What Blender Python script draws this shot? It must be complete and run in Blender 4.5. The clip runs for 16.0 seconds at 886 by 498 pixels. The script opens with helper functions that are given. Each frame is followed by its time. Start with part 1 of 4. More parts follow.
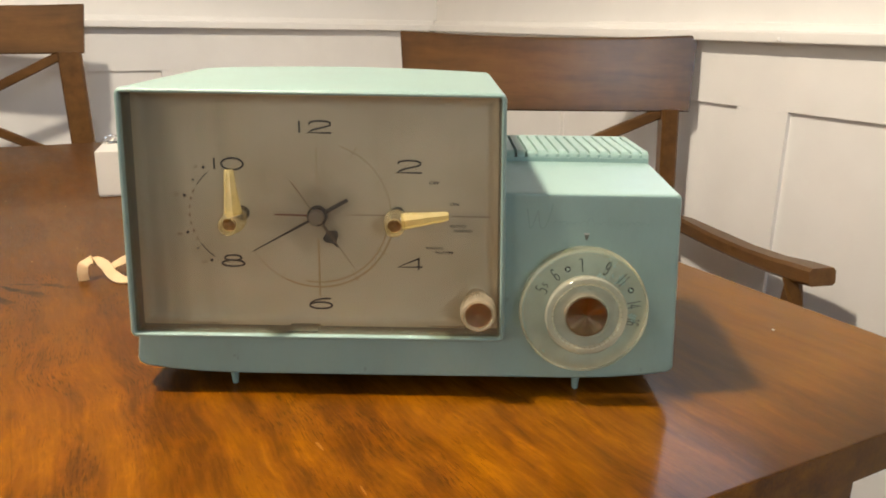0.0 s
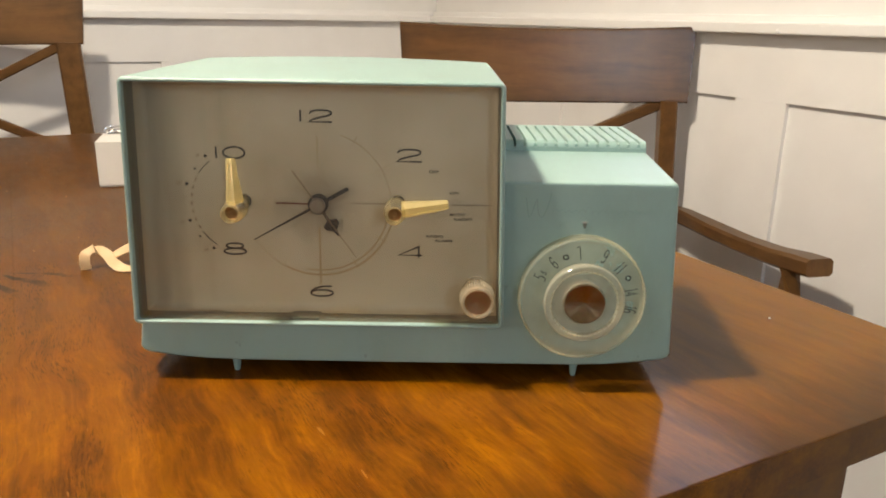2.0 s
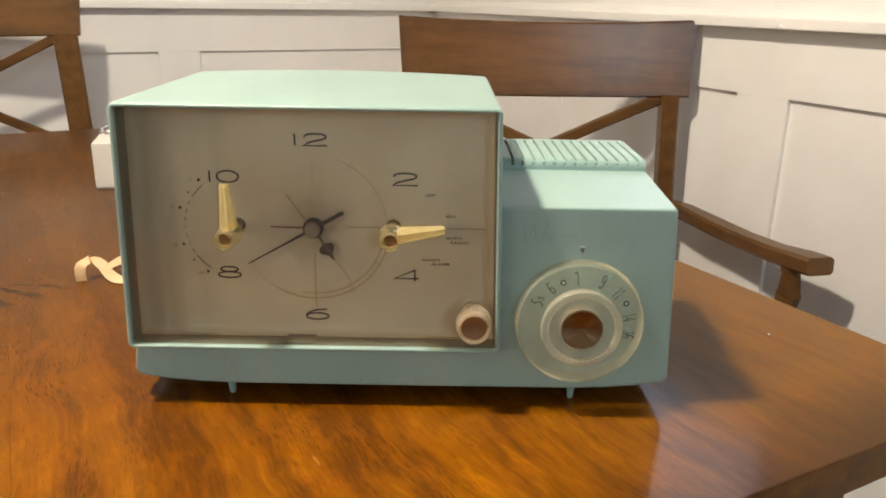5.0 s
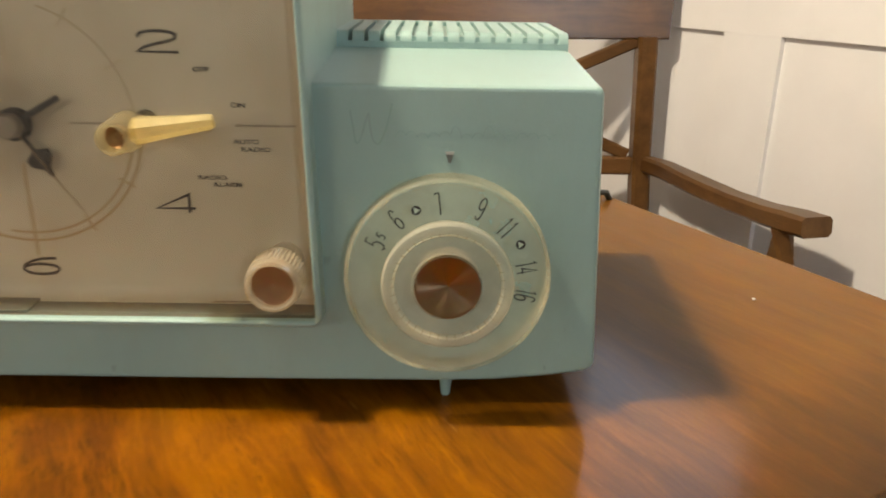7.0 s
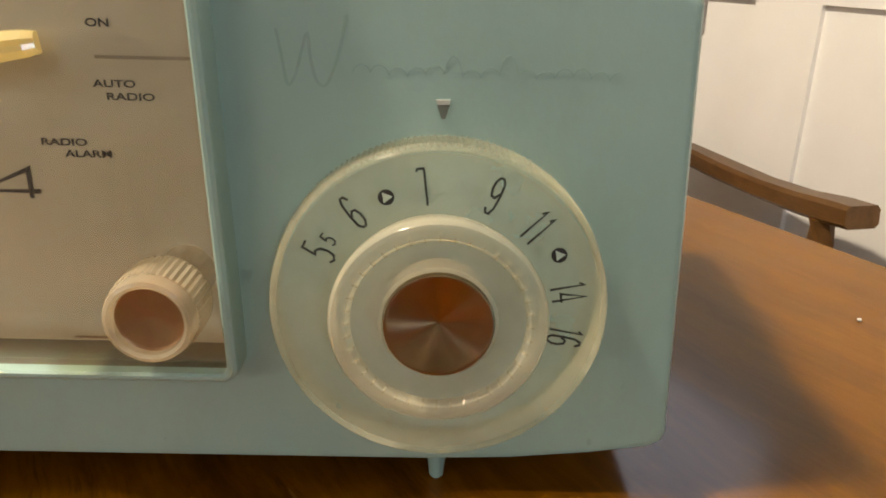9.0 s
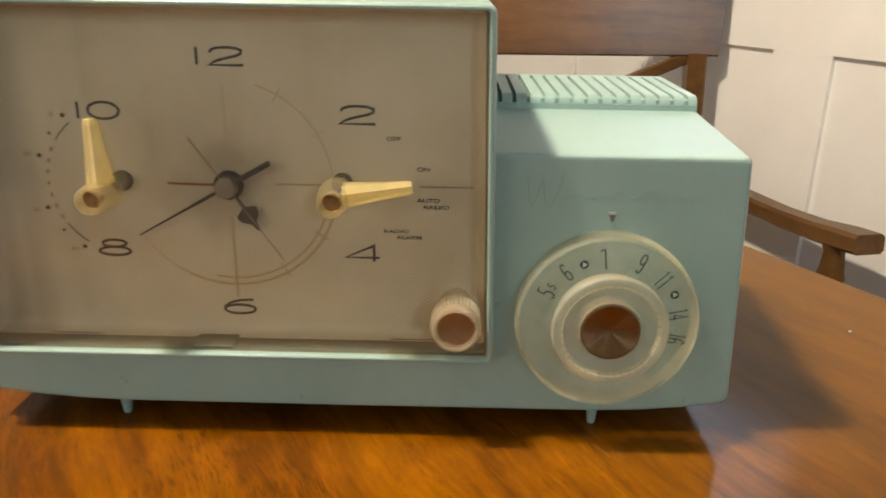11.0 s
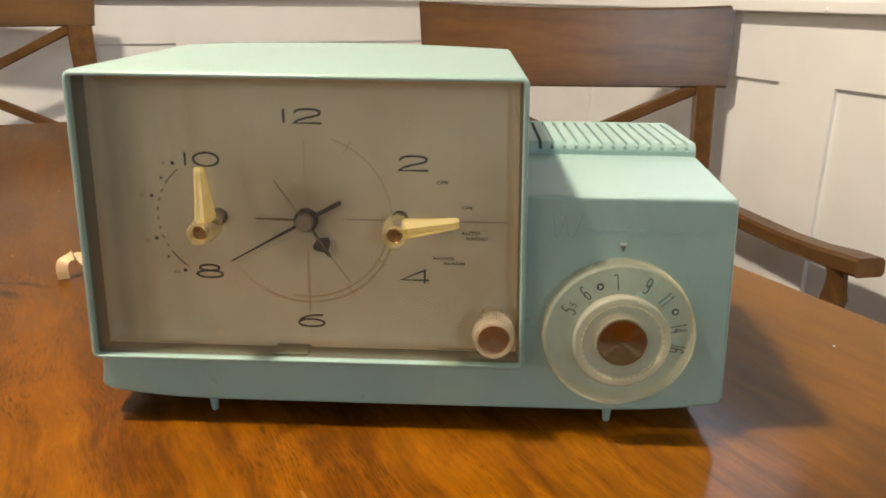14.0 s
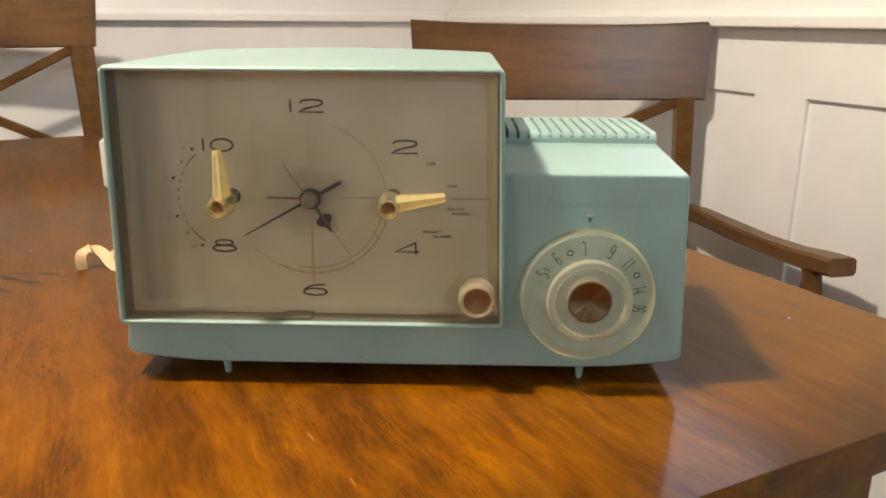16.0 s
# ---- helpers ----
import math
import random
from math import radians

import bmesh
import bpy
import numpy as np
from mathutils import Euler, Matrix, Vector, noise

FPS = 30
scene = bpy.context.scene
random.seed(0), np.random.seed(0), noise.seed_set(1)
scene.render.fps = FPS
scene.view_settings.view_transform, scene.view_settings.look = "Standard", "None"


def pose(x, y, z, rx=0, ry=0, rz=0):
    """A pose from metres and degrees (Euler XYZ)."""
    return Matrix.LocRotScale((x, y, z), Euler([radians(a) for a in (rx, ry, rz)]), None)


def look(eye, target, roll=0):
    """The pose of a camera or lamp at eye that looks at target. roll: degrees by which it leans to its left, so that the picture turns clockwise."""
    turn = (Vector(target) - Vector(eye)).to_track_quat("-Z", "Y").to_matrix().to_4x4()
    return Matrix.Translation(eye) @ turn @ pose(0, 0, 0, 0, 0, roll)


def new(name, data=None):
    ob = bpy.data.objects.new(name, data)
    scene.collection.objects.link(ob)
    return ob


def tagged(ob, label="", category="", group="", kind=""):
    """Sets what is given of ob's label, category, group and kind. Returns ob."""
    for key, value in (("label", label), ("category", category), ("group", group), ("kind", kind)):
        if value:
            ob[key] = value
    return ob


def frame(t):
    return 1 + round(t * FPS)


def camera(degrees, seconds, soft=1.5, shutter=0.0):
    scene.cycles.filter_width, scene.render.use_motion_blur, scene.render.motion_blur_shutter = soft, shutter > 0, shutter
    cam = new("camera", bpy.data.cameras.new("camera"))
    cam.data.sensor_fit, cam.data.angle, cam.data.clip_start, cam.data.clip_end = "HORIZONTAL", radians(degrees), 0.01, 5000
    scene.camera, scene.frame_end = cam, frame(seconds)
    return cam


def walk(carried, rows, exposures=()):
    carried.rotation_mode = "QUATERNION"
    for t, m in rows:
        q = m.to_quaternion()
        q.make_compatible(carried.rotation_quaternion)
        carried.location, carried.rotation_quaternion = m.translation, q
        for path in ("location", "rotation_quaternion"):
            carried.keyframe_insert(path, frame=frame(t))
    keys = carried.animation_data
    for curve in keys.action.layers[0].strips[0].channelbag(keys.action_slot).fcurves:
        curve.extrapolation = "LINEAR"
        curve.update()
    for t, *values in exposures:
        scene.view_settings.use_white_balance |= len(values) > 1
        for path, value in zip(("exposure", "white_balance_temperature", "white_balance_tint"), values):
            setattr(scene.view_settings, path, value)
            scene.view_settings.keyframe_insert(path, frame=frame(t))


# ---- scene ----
cam = camera(59.9, 16.0, soft=1.8, shutter=0.35)
PATH = [
    (0, (0.0219, 0.0033, 0.9743), (0.0265, 1.9232, 0.4139), 0.95),
    (0.5, (0.0274, -0.0024, 0.9750), (0.0365, 1.9184, 0.4179), 0.89),
    (1, (0.0277, -0.0026, 0.9716), (0.0372, 1.9182, 0.4143), 0.91),
    (1.5, (0.0229, -0.0028, 0.9732), (0.0313, 1.9167, 0.4115), 1.03),
    (2, (0.0215, -0.0023, 0.9734), (0.0291, 1.9118, 0.3935), 1.02),
    (2.5, (0.0233, -0.0027, 0.9725), (0.0279, 1.9006, 0.3583), 0.94),
    (3, (0.0218, 0.0099, 1.0071), (0.0274, 1.9032, 0.3625), 0.77),
    (3.5, (0.0207, 0.0195, 1.0154), (0.0155, 1.9086, 0.3587), 0.61),
    (3.7, (0.0220, 0.0196, 1.0146), (0.0141, 1.9094, 0.3600), 0.63),
    (5.8, (0.0242, 0.0053, 0.9780), (0.0426, 1.9097, 0.3674), 1.28),
    (6, (0.0261, 0.0070, 0.9731), (0.0493, 1.9093, 0.3563), 1.26),
    (6.5, (0.0633, 0.0690, 0.9494), (0.1085, 1.9628, 0.3079), 1.29),
    (6.7, (0.0836, 0.1103, 0.9308), (0.1359, 2.0012, 0.2813), 1.28),
    (7, (0.1031, 0.1714, 0.9173), (0.1313, 2.0532, 0.2405), 1.08),
    (7.5, (0.1100, 0.2437, 0.8891), (0.1416, 2.1154, 0.1849), 0.98),
    (7.7, (0.1065, 0.2589, 0.8786), (0.1262, 2.1288, 0.1693), 0.72),
    (8, (0.1085, 0.2774, 0.8833), (0.1336, 2.1479, 0.1757), 0.99),
    (8.1, (0.1110, 0.2794, 0.8848), (0.1391, 2.1480, 0.1722), 1.08),
    (8.2, (0.1120, 0.2817, 0.8835), (0.1439, 2.1489, 0.1677), 1.26),
    (10.3, (0.0769, 0.2238, 0.9186), (0.0844, 2.0983, 0.2212), 1.32),
    (10.5, (0.0682, 0.1999, 0.9307), (0.0815, 2.0798, 0.2481), 1.36),
    (11, (0.0420, 0.1412, 0.9486), (0.0214, 2.0227, 0.2707), 0.96),
    (11.5, (0.0254, 0.1243, 0.9497), (-0.0125, 2.0098, 0.2838), 0.96),
    (12, (-0.0040, 0.1199, 0.9516), (-0.0670, 2.0072, 0.2928), 0.97),
    (12.5, (-0.0312, 0.1171, 0.9545), (-0.1076, 2.0078, 0.3069), 1.05),
    (13, (-0.0222, 0.1030, 0.9651), (-0.0950, 1.9950, 0.3209), 1.23),
    (13.5, (0.0083, 0.0892, 0.9719), (-0.0487, 1.9835, 0.3329), 1.29),
    (14, (0.0288, 0.0769, 0.9736), (-0.0267, 1.9748, 0.3453), 0.78),
    (14.5, (0.0269, 0.0484, 0.9850), (-0.0274, 1.9504, 0.3692), 0.58),
    (15, (0.0334, 0.0334, 0.9839), (-0.0186, 1.9427, 0.3908), 0.55),
    (15.5, (0.0314, 0.0243, 0.9647), (-0.0253, 1.9379, 0.3858), 0.42),
    (16, (0.0337, 0.0189, 0.9630), (-0.0065, 1.9345, 0.3896), 0.42),
]
walk(cam, [(t, look(eye, target, roll)) for t, eye, target, roll in PATH], [(0.0, 0.0, 6850, 10), (6.2, 0.0, 6850, 10), (7.6, 0.17, 7300, 10), (9.6, 0.17, 7300, 10), (11.2, 0.0, 7200, 10), (13.0, 0.0, 7200, 10), (14.5, 0.0, 6850, 10), (16.0, 0.0, 6850, 10)])

# ---- world and light ----
world = bpy.data.worlds.new("sky")
scene.world = world
world.use_nodes = True
wn = world.node_tree
sky = wn.nodes.new("ShaderNodeTexSky")
sky.sky_type, sky.sun_disc = "NISHITA", False
sky.sun_elevation, sky.sun_rotation = radians(12), radians(200)
wn.nodes["Background"].inputs["Strength"].default_value = 0.08
wn.links.new(sky.outputs["Color"], wn.nodes["Background"].inputs["Color"])


def lamp(name, kind, m, power, colour, **sizes):
    data = bpy.data.lights.new(name, kind)
    data.energy, data.color = power, colour
    if kind == "POINT":
        data.shadow_soft_size = sizes["radius"]
    else:
        data.shape, data.size, data.size_y = "RECTANGLE", sizes["width"], sizes["height"]
    ob = new(name, data)
    ob.matrix_basis = m
    return ob


# the lamp that hangs over the table
lamp("table_lamp_bulb", "POINT", pose(-0.485, 0.385, 2.05), 121.0, (1.0, 0.892, 0.735), radius=0.055)

# ---- materials ----


def material(name, build):
    m = bpy.data.materials.new(name)
    m.use_nodes = True
    t = m.node_tree
    build(t, t.nodes["Principled BSDF"])
    return m


def node(t, kind, **values):
    n = t.nodes.new(kind)
    for key, value in values.items():
        if isinstance(value, bpy.types.NodeSocket):
            t.links.new(value, n.inputs[key.replace("_", " ")])
        else:
            n.inputs[key.replace("_", " ")].default_value = value
    return n


def ramp(t, fac, stops):
    n = t.nodes.new("ShaderNodeValToRGB")
    t.links.new(fac, n.inputs["Fac"])
    while len(n.color_ramp.elements) < len(stops):
        n.color_ramp.elements.new(0.5)
    for e, (p, c) in zip(n.color_ramp.elements, stops):
        e.position, e.color = p, (*c, 1)
    return n.outputs["Color"]


def mix(t, fac, a, b, mode="MIX"):
    n = t.nodes.new("ShaderNodeMix")
    n.data_type, n.blend_type = "RGBA", mode
    for i, v in ((0, fac), (6, a), (7, b)):
        if isinstance(v, bpy.types.NodeSocket):
            t.links.new(v, n.inputs[i])
        else:
            n.inputs[i].default_value = v if i == 0 else (*v, 1)
    return n.outputs[2]


def math_node(t, op, a, b=0.5):
    n = t.nodes.new("ShaderNodeMath")
    n.operation = op
    for i, v in enumerate((a, b)):
        if isinstance(v, bpy.types.NodeSocket):
            t.links.new(v, n.inputs[i])
        else:
            n.inputs[i].default_value = v
    return n.outputs[0]


def coords(t, scale=(1, 1, 1), rot=(0, 0, 0), space="Object", loc=None):
    c = t.nodes.new("ShaderNodeTexCoord")
    m = node(t, "ShaderNodeMapping", Vector=c.outputs[space], Scale=scale, Rotation=[radians(a) for a in rot])
    if loc is not None:
        t.links.new(loc, m.inputs["Location"])
    return m.outputs["Vector"]


def bump(t, p, height, strength, distance=0.001):
    b = node(t, "ShaderNodeBump", Height=height, Strength=strength, Distance=distance)
    t.links.new(b.outputs["Normal"], p.inputs["Normal"])


def paint(name, colour, rough, spots=0.06, relief=0.08, scale=14, coat=0.0, spec=0.5, coat_rough=0.22):
    """Plain painted or moulded surface with soft unevenness and fine relief."""
    def build(t, p):
        v = coords(t)
        big = node(t, "ShaderNodeTexNoise", Vector=v, Scale=scale, Detail=4.0)
        fine = node(t, "ShaderNodeTexNoise", Vector=v, Scale=scale * 30, Detail=3.0)
        dark = tuple(c * (1 - 2.2 * spots) for c in colour)
        c = ramp(t, big.outputs["Fac"], [(0.3, dark), (0.65, colour)])
        t.links.new(mix(t, spots, c, fine.outputs["Color"], "SOFT_LIGHT"), p.inputs["Base Color"])
        r = math_node(t, "MULTIPLY_ADD", big.outputs["Fac"], 0.16)
        r.node.inputs[2].default_value = rough - 0.08
        t.links.new(r, p.inputs["Roughness"])
        p.inputs["Coat Weight"].default_value = coat
        p.inputs["Coat Roughness"].default_value = coat_rough
        p.inputs["Specular IOR Level"].default_value = spec
        bump(t, p, fine.outputs["Fac"], relief, 0.0006)
    return material(name, build)


def worn(m, colour, scale=150.0, edge=0.735, amount=0.35):
    """Sparse dark knocks and grime specks over a material's own colour."""
    t = m.node_tree
    p = t.nodes["Principled BSDF"]
    under = p.inputs["Base Color"].links[0].from_socket
    n = node(t, "ShaderNodeTexNoise", Vector=coords(t, (1.0, 1.0, 0.6)), Scale=scale, Detail=2.0)
    where = ramp(t, n.outputs["Fac"], [(edge, (0.0, 0.0, 0.0)), (edge + 0.04, (amount, amount, amount))])
    haze = node(t, "ShaderNodeTexNoise", Vector=coords(t, (1.0, 1.0, 0.35)), Scale=38.0, Detail=6.0, Roughness=0.7)
    grime = ramp(t, haze.outputs["Fac"], [(0.50, (0.0, 0.0, 0.0)), (0.80, (0.35, 0.35, 0.35))])
    c = mix(t, grime, under, tuple(k * 1.6 for k in colour))
    t.links.new(mix(t, where, c, colour), p.inputs["Base Color"])
    return m


def wood(name, dark, mid, light, rough, across=46.0, along=3.2, flecks=0.55, spec=0.5, coat=0.0, coat_rough=0.22):
    """Stained wood; the grain runs along the object's y."""
    def build(t, p):
        info = t.nodes.new("ShaderNodeObjectInfo")
        shift = t.nodes.new("ShaderNodeCombineXYZ")
        for i, k in enumerate((31.0, 17.0, 7.0)):
            t.links.new(math_node(t, "MULTIPLY", info.outputs["Random"], k), shift.inputs[i])
        base = coords(t, loc=shift.outputs["Vector"])
        warp = node(t, "ShaderNodeTexNoise", Vector=base, Scale=5.0, Detail=2.0)
        wv = t.nodes.new("ShaderNodeVectorMath")
        wv.operation = "MULTIPLY_ADD"
        t.links.new(warp.outputs["Color"], wv.inputs[0])
        wv.inputs[1].default_value = (0.05, 0.02, 0.05)
        t.links.new(base, wv.inputs[2])
        m1 = node(t, "ShaderNodeMapping", Vector=wv.outputs["Vector"], Scale=(across, along, across))
        grain = node(t, "ShaderNodeTexNoise", Vector=m1.outputs["Vector"], Scale=1.0, Detail=7.0, Roughness=0.62)
        m2 = node(t, "ShaderNodeMapping", Vector=wv.outputs["Vector"], Scale=(across * 6, along * 9, across * 6))
        fine = node(t, "ShaderNodeTexNoise", Vector=m2.outputs["Vector"], Scale=1.0, Detail=4.0, Roughness=0.6)
        cloud = node(t, "ShaderNodeTexNoise", Vector=base, Scale=7.0, Detail=5.0, Roughness=0.65)
        c1 = ramp(t, grain.outputs["Fac"], [(0.34, dark), (0.49, mid), (0.66, light)])
        c2 = ramp(t, cloud.outputs["Fac"], [(0.38, dark), (0.52, mid), (0.64, light)])
        c = mix(t, 0.45, c1, c2)
        dk = ramp(t, fine.outputs["Fac"], [(0.36, (0.25, 0.2, 0.15)), (0.48, (1.0, 1.0, 1.0))])
        gate = ramp(t, cloud.outputs["Fac"], [(0.42, (0.15, 0.15, 0.15)), (0.62, (1.0, 1.0, 1.0))])
        fl = mix(t, 1.0, (1, 1, 1), dk, "MULTIPLY")
        amount = math_node(t, "MULTIPLY", gate, flecks)
        c = mix(t, amount, c, mix(t, 1.0, c, fl, "MULTIPLY"))
        t.links.new(c, p.inputs["Base Color"])
        r = math_node(t, "MULTIPLY_ADD", cloud.outputs["Fac"], 0.2)
        r.node.inputs[2].default_value = rough - 0.1
        t.links.new(r, p.inputs["Roughness"])
        p.inputs["Specular IOR Level"].default_value = spec
        p.inputs["Coat Weight"].default_value = coat
        p.inputs["Coat Roughness"].default_value = coat_rough
        both = math_node(t, "ADD", grain.outputs["Fac"], fine.outputs["Fac"])
        bump(t, p, both, 0.12, 0.0008)
    return material(name, build)


def table_wood(name, dark, mid, light, knot):
    """Old orange-brown varnished boards: soft bands, blotches, short dark flecks and one knot; the grain runs along y."""
    def build(t, p):
        geo = t.nodes.new("ShaderNodeNewGeometry")
        base = node(t, "ShaderNodeMapping", Vector=geo.outputs["Position"], Rotation=(0, 0, radians(-knot[3]))).outputs["Vector"]
        warp = node(t, "ShaderNodeTexNoise", Vector=base, Scale=11.0, Detail=2.0)
        wv = t.nodes.new("ShaderNodeVectorMath")
        wv.operation = "MULTIPLY_ADD"
        t.links.new(warp.outputs["Color"], wv.inputs[0])
        wv.inputs[1].default_value = (0.020, 0.012, 0.0)
        t.links.new(base, wv.inputs[2])

        def noise_at(scale, detail, rough):
            m = node(t, "ShaderNodeMapping", Vector=wv.outputs["Vector"], Scale=scale)
            return node(t, "ShaderNodeTexNoise", Vector=m.outputs["Vector"], Scale=1.0, Detail=detail, Roughness=rough).outputs["Fac"]
        bands = noise_at((34.0, 5.0, 34.0), 4.0, 0.6)
        blotch = noise_at((85.0, 26.0, 85.0), 6.0, 0.65)
        lines = noise_at((380.0, 30.0, 380.0), 4.0, 0.6)
        fleck = noise_at((900.0, 95.0, 900.0), 2.0, 0.5)
        gate = noise_at((38.0, 12.0, 38.0), 4.0, 0.65)
        c = ramp(t, bands, [(0.34, dark), (0.46, mid), (0.60, light)])
        c = mix(t, 0.42, c, ramp(t, blotch, [(0.34, dark), (0.50, mid), (0.66, light)]))
        c = mix(t, 0.15, c, ramp(t, lines, [(0.38, dark), (0.50, mid), (0.62, light)]))
        side = t.nodes.new("ShaderNodeSeparateXYZ")
        t.links.new(base, side.inputs[0])
        # painted fall-off of light: golden at the near end, darker and duller further on
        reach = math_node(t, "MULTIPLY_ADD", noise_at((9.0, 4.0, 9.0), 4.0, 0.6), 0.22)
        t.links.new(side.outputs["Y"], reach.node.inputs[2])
        falloff = ramp(t, reach, [(0.36, (1.0, 1.0, 1.0)), (0.58, (0.66, 0.62, 0.60)), (0.98, (0.54, 0.60, 1.0))])
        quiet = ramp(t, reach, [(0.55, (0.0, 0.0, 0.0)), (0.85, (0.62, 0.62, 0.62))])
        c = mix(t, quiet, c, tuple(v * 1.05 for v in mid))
        c = mix(t, 1.0, c, falloff, "MULTIPLY")
        # the boards of one half are plainer, with the wall's reflected wash mixed in
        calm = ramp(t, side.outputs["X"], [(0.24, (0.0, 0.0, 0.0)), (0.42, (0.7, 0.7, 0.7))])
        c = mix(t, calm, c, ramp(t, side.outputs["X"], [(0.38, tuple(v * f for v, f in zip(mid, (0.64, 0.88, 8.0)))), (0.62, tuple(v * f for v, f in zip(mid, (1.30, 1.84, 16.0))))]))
        dots = ramp(t, fleck, [(0.38, (1.0, 1.0, 1.0)), (0.47, (0.0, 0.0, 0.0))])
        where = ramp(t, gate, [(0.46, (0.0, 0.0, 0.0)), (0.60, (1.0, 1.0, 1.0))])
        lively = math_node(t, "MULTIPLY_ADD", calm, -1.5)
        lively.node.inputs[2].default_value = 0.95
        amount = math_node(t, "MULTIPLY", math_node(t, "MULTIPLY", dots, where), math_node(t, "MULTIPLY", lively, 0.52))
        c = mix(t, amount, c, tuple(v * 0.3 for v in dark))
        # a few pale scratches
        thin = ramp(t, noise_at((240.0, 34.0, 240.0), 1.0, 0.4), [(0.765, (0.0, 0.0, 0.0)), (0.79, (0.35, 0.35, 0.35))])
        c = mix(t, math_node(t, "MULTIPLY", thin, lively), c, (0.34, 0.17, 0.05))
        # a dark band along the near end, on level faces only
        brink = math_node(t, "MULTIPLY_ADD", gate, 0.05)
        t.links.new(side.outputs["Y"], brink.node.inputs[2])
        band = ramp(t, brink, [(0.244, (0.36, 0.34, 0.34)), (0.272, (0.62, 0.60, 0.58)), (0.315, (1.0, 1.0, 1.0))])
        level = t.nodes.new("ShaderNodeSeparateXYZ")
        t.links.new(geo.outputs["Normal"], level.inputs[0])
        # upright faces are brightened in the colour, by their facing
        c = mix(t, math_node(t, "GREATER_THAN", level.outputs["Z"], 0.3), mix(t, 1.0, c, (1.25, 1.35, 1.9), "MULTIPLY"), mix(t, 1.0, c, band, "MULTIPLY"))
        # the knot: dark curved strokes that open from one point
        off = t.nodes.new("ShaderNodeVectorMath")
        off.operation = "SUBTRACT"
        t.links.new(geo.outputs["Position"], off.inputs[0])
        off.inputs[1].default_value = knot[:3]
        jig = t.nodes.new("ShaderNodeVectorMath")
        jig.operation = "MULTIPLY_ADD"
        swirl = node(t, "ShaderNodeTexNoise", Vector=base, Scale=38.0, Detail=2.0)
        t.links.new(swirl.outputs["Color"], jig.inputs[0])
        jig.inputs[1].default_value = (0.012, 0.012, 0.0)
        t.links.new(off.outputs["Vector"], jig.inputs[2])
        turn = node(t, "ShaderNodeMapping", Vector=jig.outputs["Vector"], Rotation=(0, 0, radians(29.0)))
        uv = t.nodes.new("ShaderNodeSeparateXYZ")
        t.links.new(turn.outputs["Vector"], uv.inputs[0])
        root = math_node(t, "SQRT", math_node(t, "ADD", math_node(t, "MAXIMUM", uv.outputs["X"], 0.0), 0.0015))
        fan = math_node(t, "DIVIDE", uv.outputs["Y"], root)
        waves = math_node(t, "SINE", math_node(t, "MULTIPLY", fan, 54.0))
        broken = ramp(t, swirl.outputs["Fac"], [(0.30, (0.25, 0.25, 0.25)), (0.44, (1, 1, 1))])
        fade = ramp(t, uv.outputs["X"], [(0.0, (0, 0, 0)), (0.006, (1, 1, 1)), (0.040, (0.8, 0.8, 0.8)), (0.062, (0, 0, 0))])
        wide = ramp(t, math_node(t, "ABSOLUTE", fan, 0.0), [(0.13, (1, 1, 1)), (0.19, (0, 0, 0))])
        line = ramp(t, waves, [(0.35, (0, 0, 0)), (0.80, (1, 1, 1))])
        amt = math_node(t, "MULTIPLY", math_node(t, "MULTIPLY", math_node(t, "MULTIPLY", line, fade), wide), math_node(t, "MULTIPLY", broken, 0.95))
        c = mix(t, amt, c, tuple(v * 0.12 for v in dark))
        t.links.new(c, p.inputs["Base Color"])
        r = math_node(t, "MULTIPLY_ADD", blotch, 0.2)
        r.node.inputs[2].default_value = 0.42
        t.links.new(r, p.inputs["Roughness"])
        cr = math_node(t, "MULTIPLY_ADD", gate, 0.12)
        cr.node.inputs[2].default_value = 0.09
        t.links.new(cr, p.inputs["Coat Roughness"])
        p.inputs["Specular IOR Level"].default_value = 0.04
        p.inputs["Coat Weight"].default_value = 0.34
        bump(t, p, math_node(t, "ADD", lines, fleck), 0.10, 0.0006)
    return material(name, build)


